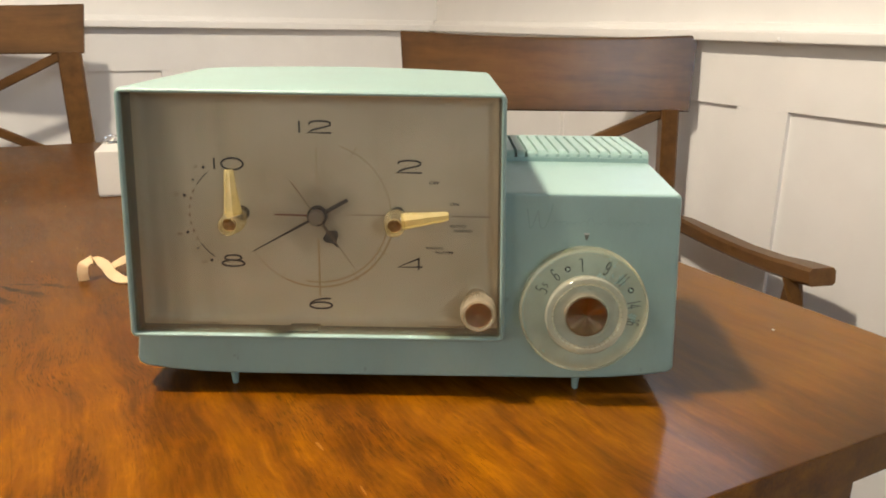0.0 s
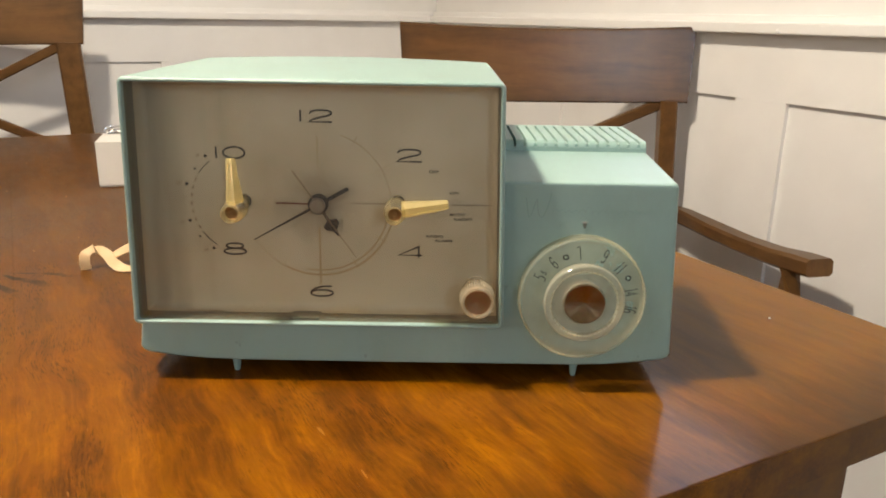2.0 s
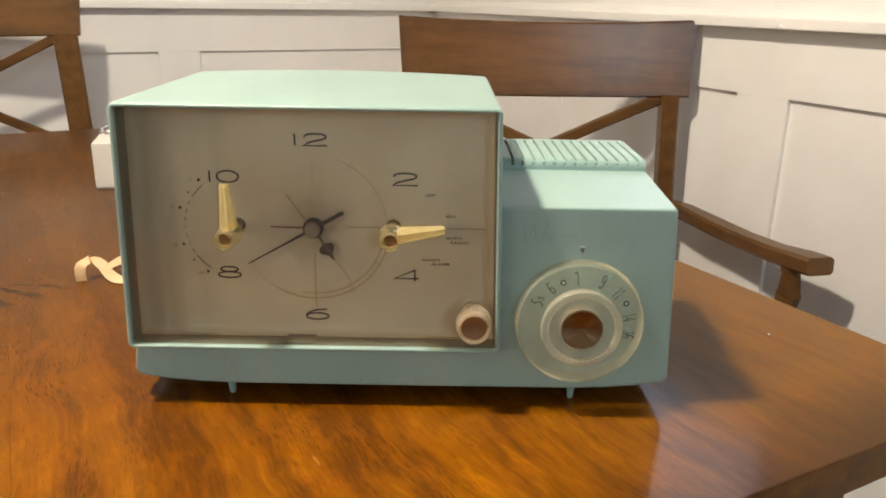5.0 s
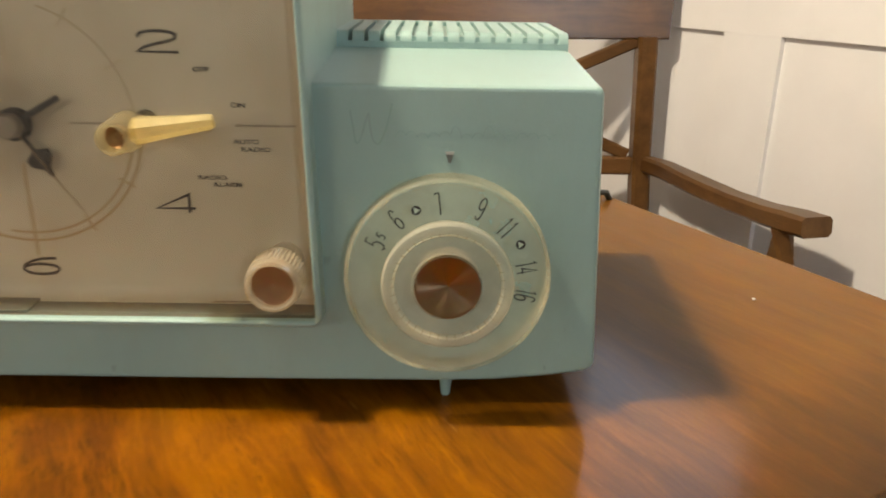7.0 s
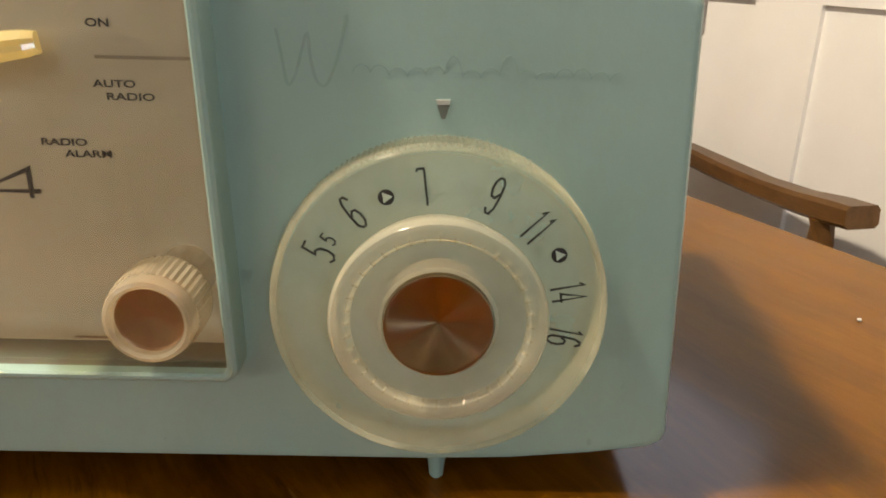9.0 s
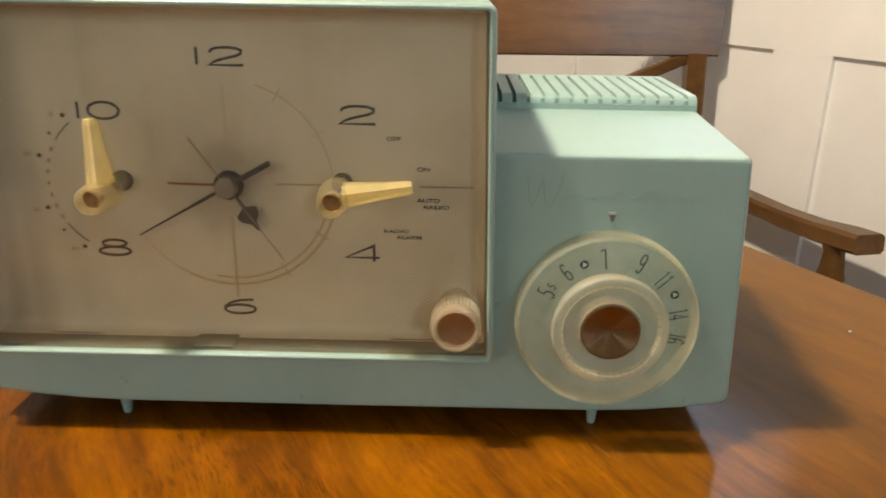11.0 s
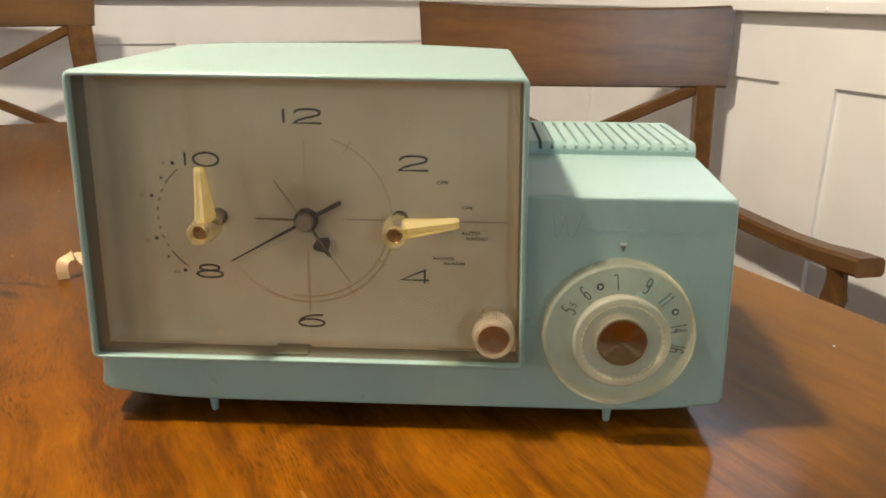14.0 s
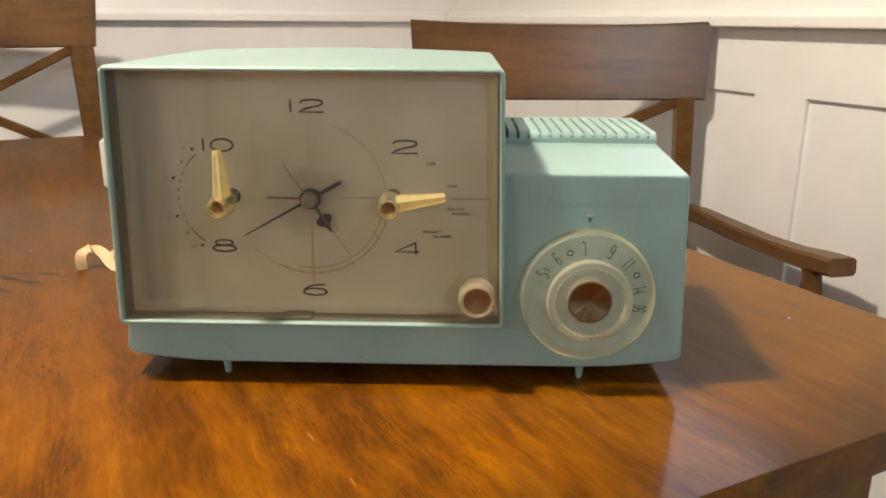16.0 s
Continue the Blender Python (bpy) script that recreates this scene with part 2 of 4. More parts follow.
def face_metal(name, colour, hub):
    """Old champagne lacquer with faint upright brushing, tarnish, painted shade at one end and a brown stain round the
    hub (its place in the object's frame).
    """
    def build(t, p):
        v = coords(t)
        big = node(t, "ShaderNodeTexNoise", Vector=v, Scale=16.0, Detail=5.0, Roughness=0.6)
        brush = node(t, "ShaderNodeTexNoise", Vector=coords(t, (420.0, 1.0, 9.0)), Scale=1.0, Detail=4.0)
        fine = node(t, "ShaderNodeTexNoise", Vector=v, Scale=420.0, Detail=3.0)
        c = ramp(t, big.outputs["Fac"], [(0.30, tuple(k * f for k, f in zip(colour, (0.80, 0.76, 0.70)))), (0.62, colour)])
        c = mix(t, 0.05, c, ramp(t, brush.outputs["Fac"], [(0.35, tuple(k * 0.6 for k in colour)), (0.65, tuple(min(1.0, k * 1.25) for k in colour))]))
        c = mix(t, 0.10, c, fine.outputs["Color"], "SOFT_LIGHT")
        off = t.nodes.new("ShaderNodeVectorMath")
        off.operation = "DISTANCE"
        t.links.new(v, off.inputs[0])
        off.inputs[1].default_value = hub
        ragged = math_node(t, "MULTIPLY_ADD", node(t, "ShaderNodeTexNoise", Vector=v, Scale=70.0, Detail=5.0).outputs["Fac"], 0.030)
        t.links.new(off.outputs["Value"], ragged.node.inputs[2])
        stain = ramp(t, ragged, [(0.018, (0.55, 0.55, 0.55)), (0.028, (0.30, 0.30, 0.30)), (0.044, (0.0, 0.0, 0.0))])
        c = mix(t, stain, c, (0.22, 0.155, 0.09))
        # upright streaks of olive tarnish at one end, joined by painted shade
        streak = node(t, "ShaderNodeTexNoise", Vector=coords(t, (75.0, 1.0, 5.0)), Scale=1.0, Detail=4.0, Roughness=0.6)
        sx = t.nodes.new("ShaderNodeSeparateXYZ")
        t.links.new(v, sx.inputs[0])
        tarnish_shade = math_node(t, "MULTIPLY_ADD", streak.outputs["Fac"], 0.085)
        t.links.new(sx.outputs["X"], tarnish_shade.node.inputs[2])
        c = mix(t, ramp(t, math_node(t, "ADD", tarnish_shade, 0.2), [(0.080, (0.62, 0.62, 0.62)), (0.100, (0.38, 0.38, 0.38)), (0.135, (0.0, 0.0, 0.0))]), c, (0.30, 0.275, 0.19))
        t.links.new(c, p.inputs["Base Color"])
        r = math_node(t, "MULTIPLY_ADD", big.outputs["Fac"], 0.2)
        r.node.inputs[2].default_value = 0.32
        t.links.new(r, p.inputs["Roughness"])
        p.inputs["Specular IOR Level"].default_value = 0.35
        bump(t, p, brush.outputs["Fac"], 0.04, 0.0003)
    return material(name, build)


def plain(name, colour, rough=0.5, metal=0.0, **more):
    def build(t, p):
        p.inputs["Base Color"].default_value = (*colour, 1)
        p.inputs["Roughness"].default_value = rough
        p.inputs["Metallic"].default_value = metal
        v = coords(t)
        n = node(t, "ShaderNodeTexNoise", Vector=v, Scale=260.0, Detail=3.0)
        t.links.new(mix(t, 0.25, colour, n.outputs["Color"], "SOFT_LIGHT"), p.inputs["Base Color"])
        for key, value in more.items():
            p.inputs[key.replace("_", " ")].default_value = value
    return material(name, build)


def clear(name, tint, haze_colour, haze, gloss_rough=0.06, ior=1.45, scratch=0.0):
    """Thin clear plastic: sees through, a little milky, with a Fresnel gloss."""
    m = bpy.data.materials.new(name)
    m.use_nodes = True
    t = m.node_tree
    out = t.nodes["Material Output"]
    t.nodes.remove(t.nodes["Principled BSDF"])
    see = node(t, "ShaderNodeBsdfTransparent", Color=(*tint, 1))
    milk = node(t, "ShaderNodeBsdfDiffuse", Color=(*haze_colour, 1))
    thru = node(t, "ShaderNodeBsdfTranslucent", Color=(*haze_colour, 1))
    soft = t.nodes.new("ShaderNodeMixShader")
    soft.inputs[0].default_value = 0.5
    t.links.new(milk.outputs[0], soft.inputs[1])
    t.links.new(thru.outputs[0], soft.inputs[2])
    v = coords(t)
    n = node(t, "ShaderNodeTexNoise", Vector=v, Scale=45.0, Detail=5.0)
    h = math_node(t, "MULTIPLY_ADD", n.outputs["Fac"], 0.8 * haze)
    h.node.inputs[2].default_value = 0.6 * haze
    a = t.nodes.new("ShaderNodeMixShader")
    t.links.new(h, a.inputs[0])
    t.links.new(see.outputs[0], a.inputs[1])
    t.links.new(soft.outputs[0], a.inputs[2])
    gl = node(t, "ShaderNodeBsdfGlossy", Roughness=gloss_rough)
    lw = node(t, "ShaderNodeLayerWeight", Blend=0.5)
    fr = math_node(t, "MULTIPLY_ADD", math_node(t, "POWER", lw.outputs["Facing"], 4.0), 0.6)
    fr.node.inputs[2].default_value = ((ior - 1) / (ior + 1)) ** 2
    if scratch:
        bumps = node(t, "ShaderNodeBump", Height=n.outputs["Fac"], Strength=scratch, Distance=0.001)
        t.links.new(bumps.outputs["Normal"], gl.inputs["Normal"])
    b = t.nodes.new("ShaderNodeMixShader")
    t.links.new(fr, b.inputs[0])
    t.links.new(a.outputs[0], b.inputs[1])
    t.links.new(gl.outputs[0], b.inputs[2])
    t.links.new(b.outputs[0], out.inputs["Surface"])
    return m


WALL = paint("white_wall_paint", (0.79, 0.78, 0.765), 0.55, 0.02, 0.25, 9)
DUN = paint("greige_wall_paint", (0.42, 0.40, 0.37), 0.6, 0.03, 0.25, 9)
TRIM = paint("white_trim_paint", (0.83, 0.82, 0.805), 0.42, 0.02, 0.18, 11)
CEIL = paint("ceiling_paint", (0.80, 0.785, 0.76), 0.7, 0.02, 0.2)
FLOOR = wood("floor_wood", (0.10, 0.05, 0.02), (0.20, 0.10, 0.045), (0.28, 0.15, 0.07), 0.4)
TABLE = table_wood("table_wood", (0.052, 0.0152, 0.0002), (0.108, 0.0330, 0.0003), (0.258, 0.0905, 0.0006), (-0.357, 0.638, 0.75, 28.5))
CHAIR = wood("chair_wood", (0.068, 0.0310, 0.0088), (0.106, 0.0498, 0.0145), (0.138, 0.0665, 0.0200), 0.42, 46.0, 4.0, 0.14, 0.15, 0.32, 0.18)
AQUA = paint("aqua_plastic", (0.282, 0.425, 0.393), 0.44, 0.045, 0.07, 22, 0.50, 0.5, 0.40)
worn(AQUA, (0.13, 0.165, 0.145))
FACE = face_metal("champagne_face", (0.74, 0.655, 0.485), (-0.0540, 0.4612, 0.8610))
LINER = plain("olive_liner", (0.135, 0.132, 0.092), 0.40)
PATCH_GREEN = plain("dull_green_patch", (0.14, 0.14, 0.10), 0.5)
INK = plain("black_ink", (0.025, 0.022, 0.02), 0.55)
SEPIA = plain("faded_sepia_ink", (0.30, 0.21, 0.12), 0.6)
FADED = plain("pale_sepia_ink", (0.57, 0.46, 0.30), 0.6)
BROWN = plain("brown_print", (0.50, 0.36, 0.19), 0.6)
GREYED = plain("greyed_print", (0.36, 0.29, 0.20), 0.6)
RED = plain("red_brown_hand", (0.22, 0.07, 0.04), 0.5)
CAP = plain("grey_bronze_cap", (0.33, 0.27, 0.21), 0.4, 0.5)
PALE = plain("pale_green_print", (0.42, 0.50, 0.42), 0.5)
SILVER = plain("dull_silver", (0.48, 0.50, 0.47), 0.4, 0.2)
BRASS = plain("spun_brass", (0.31, 0.210, 0.115), 0.30, 1.0, Anisotropic=0.85)
lay = node(BRASS.node_tree, "ShaderNodeTangent")
lay.direction_type, lay.axis = "RADIAL", "Y"
BRASS.node_tree.links.new(lay.outputs["Tangent"], BRASS.node_tree.nodes["Principled BSDF"].inputs["Tangent"])
COPPER = plain("copper_disc", (0.265, 0.145, 0.065), 0.34, 0.4)
AMBER = clear("amber_plastic", (0.97, 0.92, 0.76), (0.95, 0.85, 0.55), 0.18, 0.08, 1.49, 0.03)
AMBER_ARM = clear("amber_plastic_arm", (0.97, 0.90, 0.70), (0.96, 0.84, 0.46), 0.58, 0.10, 1.49, 0.03)
IVORY = clear("ivory_clear_plastic", (0.95, 0.90, 0.82), (0.88, 0.79, 0.60), 0.48, 0.14, 1.49, 0.05)
CRYSTAL = clear("clock_crystal", (0.97, 0.97, 0.95), (0.55, 0.51, 0.43), 0.05, 0.10, 1.75, 0.05)
ACRYLIC = clear("dial_acrylic", (0.985, 0.985, 0.95), (0.94, 0.91, 0.72), 0.32, 0.08, 1.45, 0.05)
MILKY = clear("milky_acrylic", (0.985, 0.975, 0.92), (0.96, 0.91, 0.72), 0.22, 0.08, 1.45, 0.05)
CLOUDY = clear("cloudy_acrylic", (0.985, 0.975, 0.92), (0.80, 0.76, 0.62), 0.52, 0.10, 1.45, 0.12)
SHADE = paint("enamel_shade", (0.55, 0.53, 0.50), 0.45, 0.02, 0.05)
CARD = paint("white_card", (0.55, 0.53, 0.495), 0.6, 0.02, 0.1, 20)
RIBBON = paint("beige_ribbon", (0.50, 0.345, 0.19), 0.6, 0.05, 0.2, 60)
BAG = paint("charcoal_cloth", (0.03, 0.03, 0.032), 0.8, 0.1, 0.5, 20)
DARK = plain("dark_cord", (0.02, 0.025, 0.02), 0.45)
METAL = plain("nickel", (0.72, 0.72, 0.73), 0.25, 1.0)
GLASS = clear("window_glass", (0.97, 0.98, 0.98), (0.5, 0.5, 0.5), 0.0, 0.02, 1.45)

# ---- mesh helpers ----


def finish(bm, smooth=35):
    bmesh.ops.recalc_face_normals(bm, faces=bm.faces)
    if smooth:
        for f in bm.faces:
            f.smooth = True
        for e in bm.edges:
            if len(e.link_faces) == 2 and e.calc_face_angle(0) > radians(smooth):
                e.smooth = False


def mesh(name, bm, mat, smooth=35):
    finish(bm, smooth)
    bm.faces.ensure_lookup_table()
    # corner normals weighted by face area, so that broad faces stay flat beside narrow bevels
    limit = math.cos(radians(smooth or 1))
    area, normal = [f.calc_area() for f in bm.faces], [f.normal.copy() for f in bm.faces]
    corner = []
    if smooth:
        for f in bm.faces:
            for v in f.verts:
                n = Vector((0, 0, 0))
                for g in v.link_faces:
                    if normal[g.index].dot(normal[f.index]) > limit:
                        n += normal[g.index] * area[g.index]
                corner.append(n.normalized() if n.length > 1e-20 else normal[f.index])
    me = bpy.data.meshes.new(name)
    bm.to_mesh(me)
    bm.free()
    if corner:
        me.normals_split_custom_set(corner)
    me.materials.append(mat)
    return me


def thing(name, at, label, category, group="", kind=""):
    ob = new(name)
    ob.matrix_basis = at if isinstance(at, Matrix) else Matrix.Translation(at)
    return tagged(ob, label, category, group, kind)


def part(name, bm, mat, parent, label="", smooth=35, at=None):
    """One mesh object under a thing or a part, built in the thing's own frame."""
    ob = new(name, bm if isinstance(bm, bpy.types.Mesh) else mesh(name, bm, mat, smooth))
    ob.parent = parent
    if at is not None:
        ob.matrix_basis = at
    return tagged(ob, label)


def box(bm, x0, x1, y0, y1, z0, z1, bevel=0.0, seg=2):
    vs = [bm.verts.new((x, y, z)) for x in (x0, x1) for y in (y0, y1) for z in (z0, z1)]
    faces = [bm.faces.new([vs[i] for i in f]) for f in ((0, 1, 3, 2), (4, 6, 7, 5), (0, 4, 5, 1), (2, 3, 7, 6), (0, 2, 6, 4), (1, 5, 7, 3))]
    if bevel:
        edges = list({e for f in faces for e in f.edges})
        bmesh.ops.bevel(bm, geom=edges, offset=bevel, segments=seg, affect="EDGES", profile=0.6)
    return bm


def boxed(*a, **k):
    return box(bmesh.new(), *a, **k)


def loft(bm, loops, cap=(True, True)):
    rows = [[bm.verts.new(p) for p in l] for l in loops]
    n = len(rows[0])
    for a, b in zip(rows, rows[1:]):
        for i in range(n):
            bm.faces.new((a[i], a[(i + 1) % n], b[(i + 1) % n], b[i]))
    if cap[0]:
        bm.faces.new(rows[0][::-1])
    if cap[1]:
        bm.faces.new(rows[-1])
    return bm


def lathe(bm, x, z, profile, n=48, knurl=None, cap=(True, True)):
    """A turned form about an axis along y through (x, z); profile: radius and y from back to front."""
    loops = []
    for k, (r, y) in enumerate(profile):
        loop = []
        for i in range(n):
            a = 2 * math.pi * i / n
            q = r * (1 + (knurl[1] if knurl and k in knurl[0] and i % 2 else 0))
            loop.append((x + q * math.cos(a), y, z + q * math.sin(a)))
        loops.append(loop)
    return loft(bm, loops, cap)


def stroke(bm, pts, w, y, depth=0.0002, closed=False):
    """A flat line of width w through (x, z) points, standing on the plane y."""
    p = [Vector(q) for q in pts]
    n = len(p)
    left, right = [], []
    for i in range(n):
        a = p[i - 1] if (i or closed) else p[i]
        b = p[(i + 1) % n] if (i < n - 1 or closed) else p[i]
        d1, d2 = (p[i] - a), (b - p[i])
        d1 = d1.normalized() if d1.length > 1e-9 else d2.normalized()
        d2 = d2.normalized() if d2.length > 1e-9 else d1
        d = (d1 + d2).normalized() if (d1 + d2).length > 1e-6 else d1
        m = w / 2 / max(0.55, d.dot(d1))
        nrm = Vector((-d.y, d.x)) * m
        left.append(p[i] + nrm)
        right.append(p[i] - nrm)
    rows = [[bm.verts.new((q.x, yy, q.y)) for q in side] for side, yy in ((left, y), (left, y - depth), (right, y - depth), (right, y))]
    m = n if closed else n - 1
    for a, b in ((0, 1), (1, 2), (2, 3)):
        for i in range(m):
            j = (i + 1) % n
            bm.faces.new((rows[a][i], rows[a][j], rows[b][j], rows[b][i]))
    return bm


def arc(cx, cz, rx, rz, a0, a1, n=24):
    """Points from angle a0 to a1 in degrees; 0 is right, 90 up."""
    return [(cx + rx * math.cos(radians(a0 + (a1 - a0) * i / n)), cz + rz * math.sin(radians(a0 + (a1 - a0) * i / n))) for i in range(n + 1)]


def tube(bm, pts, r, n=10):
    loops = []
    p = [Vector(q) for q in pts]
    side = None
    for i in range(len(p)):
        d = (p[min(i + 1, len(p) - 1)] - p[max(i - 1, 0)]).normalized()
        ref = side if side else (Vector((0, 0, 1)) if abs(d.z) < 0.9 else Vector((1, 0, 0)))
        u = d.cross(ref).normalized()
        v = u.cross(d).normalized()
        side = v
        q = r[i] if isinstance(r, (list, tuple)) else r
        loops.append([p[i] + q * (math.cos(2 * math.pi * k / n) * u + math.sin(2 * math.pi * k / n) * v) for k in range(n)])
    return loft(bm, loops)


def words(text, width, height, x, z, y, turn=0.0, depth=0.0002, bold=0.0):
    """Writing in the built-in font, fitted to a width and height, centred on (x, z), facing -y, turned clockwise in degrees."""
    cu = bpy.data.curves.new("writing", "FONT")
    cu.body, cu.extrude, cu.offset = text, 0.0, bold
    tmp = bpy.data.objects.new("writing", cu)
    me = bpy.data.meshes.new_from_object(tmp)
    bpy.data.objects.remove(tmp)
    bpy.data.curves.remove(cu)
    co = np.array([v.co[:2] for v in me.vertices])
    lo, hi = co.min(0), co.max(0)
    k = np.array([width, height]) / (hi - lo)
    a = radians(-turn)
    for v in me.vertices:
        u, w = (np.array(v.co[:2]) - (lo + hi) / 2) * k
        v.co = (x + u * math.cos(a) - w * math.sin(a), y - depth, z + u * math.sin(a) + w * math.cos(a))
    bm = bmesh.new()
    bm.from_mesh(me)
    bpy.data.meshes.remove(me)
    return bm


def sweep(pts, wide, thick):
    """A bar whose cross-section (wide sideways, thick upright) follows points; returns a bmesh."""
    bm = bmesh.new()
    loops = []
    p = [Vector(q) for q in pts]
    for i in range(len(p)):
        d = (p[min(i + 1, len(p) - 1)] - p[max(i - 1, 0)]).normalized()
        u = d.cross(Vector((0, 0, 1))).normalized()
        v = u.cross(d).normalized()
        w = wide[i] if isinstance(wide, (list, tuple)) else wide
        h = thick[i] if isinstance(thick, (list, tuple)) else thick
        c = min(w, h) * 0.18
        prof = [(-w / 2 + c, -h / 2), (w / 2 - c, -h / 2), (w / 2, -h / 2 + c), (w / 2, h / 2 - c), (w / 2 - c, h / 2), (-w / 2 + c, h / 2), (-w / 2, h / 2 - c), (-w / 2, -h / 2 + c)]
        loops.append([p[i] + a * u + b * v for a, b in prof])
    return loft(bm, loops)


def smooth_line(pts, n=5):
    """More points on a soft curve through those given."""
    p = [Vector(q) for q in pts]
    out = []
    for k in range(len(p) - 1):
        a, b, c, d = p[max(k - 1, 0)], p[k], p[k + 1], p[min(k + 2, len(p) - 1)]
        for i in range(n):
            f = i / n
            out.append(0.5 * (2 * b + (c - a) * f + (2 * a - 5 * b + 4 * c - d) * f * f + (3 * b - a - 3 * c + d) * f ** 3))
    return [tuple(q) for q in out + [p[-1]]]

# ---- room ----
PHI = radians(26.8)
CO, SI = math.cos(PHI), math.sin(PHI)
CORNER = Vector((-0.006, 2.737, 0))
HIGH = 2.44


def frame_of(xa, ya, at):
    return Matrix(((xa[0], ya[0], 0, at[0]), (xa[1], ya[1], 0, at[1]), (0, 0, 1, 0), (0, 0, 0, 1)))


# each wall's frame: x along it, y into the room
RIGHT = frame_of((-SI, CO), (-CO, -SI), CORNER)
BACK = frame_of((-CO, -SI), (SI, -CO), CORNER)
LONG, WIDE = 5.0, 4.4
FAR = frame_of((SI, -CO), (CO, SI), CORNER + Vector((-CO, -SI, 0)) * WIDE)
NEAR = frame_of((CO, SI), (-SI, CO), CORNER + Vector((SI, -CO, 0)) * LONG)


def wall_mesh(x0, x1, holes=()):
    bm = bmesh.new()
    at = x0
    for a, b, c, d in sorted(holes):
        box(bm, at, a, -0.12, 0, 0, HIGH)
        box(bm, a, b, -0.12, 0, 0, c)
        box(bm, a, b, -0.12, 0, d, HIGH)
        at = b
    return box(bm, at, x1, -0.12, 0, 0, HIGH)


def build_wall(name, at, x0, x1, label, holes=(), mat=None):
    ob = new(name, mesh(name, wall_mesh(x0, x1, holes), mat or WALL, 0))
    ob.matrix_basis = at
    return tagged(ob, label, "wall", "", "structure")


SIDE_HOLE = (-1.53, -0.97, 1.37, 1.95)
wall_right = build_wall("wall_east", RIGHT, -LONG, 0.12, "white painted wall with board wainscot below a rail", (SIDE_HOLE,))
wall_back = build_wall("wall_north", BACK, 0.0, WIDE + 0.12, "white painted wall with board wainscot below a rail")
# unseen walls in a mid grey-beige that cuts the bounced light
WEST_HOLE = (2.0, 4.2, 0.95, 2.15)
build_wall("wall_west", FAR, 0.0, LONG + 0.12, "unseen greige painted wall with an added window", (WEST_HOLE,), DUN)
SMALL_HOLE = (-1.67, -1.29, 1.35, 2.10)
build_wall("wall_south", NEAR, -WIDE, 0.12, "unseen greige painted wall with a small window", (SMALL_HOLE,), DUN)

RAIL_Z, TOP_Z = 0.952, 0.831


def wainscot(wall, sign, stiles, length):
    """Top board, stiles, rail and baseboard fixed to a wall; distances run from the corner."""
    def span(a, b):
        return (a, b) if sign > 0 else (-b, -a)
    x0, x1 = span(0.0, length)
    part("top_board", boxed(x0, x1, 0.0, 0.0125, TOP_Z, RAIL_Z + 0.004, bevel=0.0004, seg=1), TRIM, wall)
    part("chair_rail", boxed(x0, x1, 0.0, 0.046, RAIL_Z, RAIL_Z + 0.021, bevel=0.004, seg=3), TRIM, wall, "white rounded rail along the wainscot top")
    part("rail_cap", boxed(x0, x1, 0.0, 0.020, RAIL_Z + 0.019, RAIL_Z + 0.034, bevel=0.003, seg=2), TRIM, wall)
    part("baseboard", boxed(x0, x1, 0.0, 0.016, 0.0, 0.14, bevel=0.003), TRIM, wall)
    part("panel_board", boxed(x0, x1, 0.0, 0.003, 0.138, TOP_Z + 0.002), TRIM, wall)
    for a, b in stiles:
        xa, xb = span(a, b)
        part("stile", boxed(xa, xb, 0.0, 0.0124, 0.138, TOP_Z + 0.0002, bevel=0.0004, seg=1), TRIM, wall)


wainscot(wall_right, -1, [(0.013, 0.09), (0.655, 0.773), (1.355, 1.474), (2.055, 2.173), (2.755, 2.873), (3.455, 3.573), (4.155, 4.273)], LONG)
wainscot(wall_back, 1, [(0.013, 0.10), (0.788, 0.905), (1.59, 1.707), (2.39, 2.507), (3.19, 3.307)], WIDE)
# a lump of old paint on the rail
lump = bmesh.new()
bmesh.ops.create_icosphere(lump, subdivisions=2, radius=0.0045)
for v in lump.verts:
    v.co *= 1 + 0.5 * noise.noise(v.co * 300)
part("paint_lump", lump, TRIM, wall_right, at=Matrix.Translation((-1.462, 0.0465, RAIL_Z + 0.005)))

centre = CORNER + Vector((SI, -CO, 0)) * LONG / 2 + Vector((-CO, -SI, 0)) * WIDE / 2
ROOM = frame_of((-CO, -SI), (SI, -CO), centre)
fl = new("floor", mesh("floor", boxed(-WIDE / 2 - 0.12, WIDE / 2 + 0.12, -LONG / 2 - 0.12, LONG / 2 + 0.12, -0.1, 0), FLOOR, 0))
fl.matrix_basis = ROOM
tagged(fl, "brown wooden floor of the dining room", "floor", "", "structure")
ce = new("ceiling", mesh("ceiling", boxed(-WIDE / 2 - 0.12, WIDE / 2 + 0.12, -LONG / 2 - 0.12, LONG / 2 + 0.12, HIGH, HIGH + 0.1), CEIL, 0))
ce.matrix_basis = ROOM
tagged(ce, "plain pale ceiling", "ceiling", "", "structure")

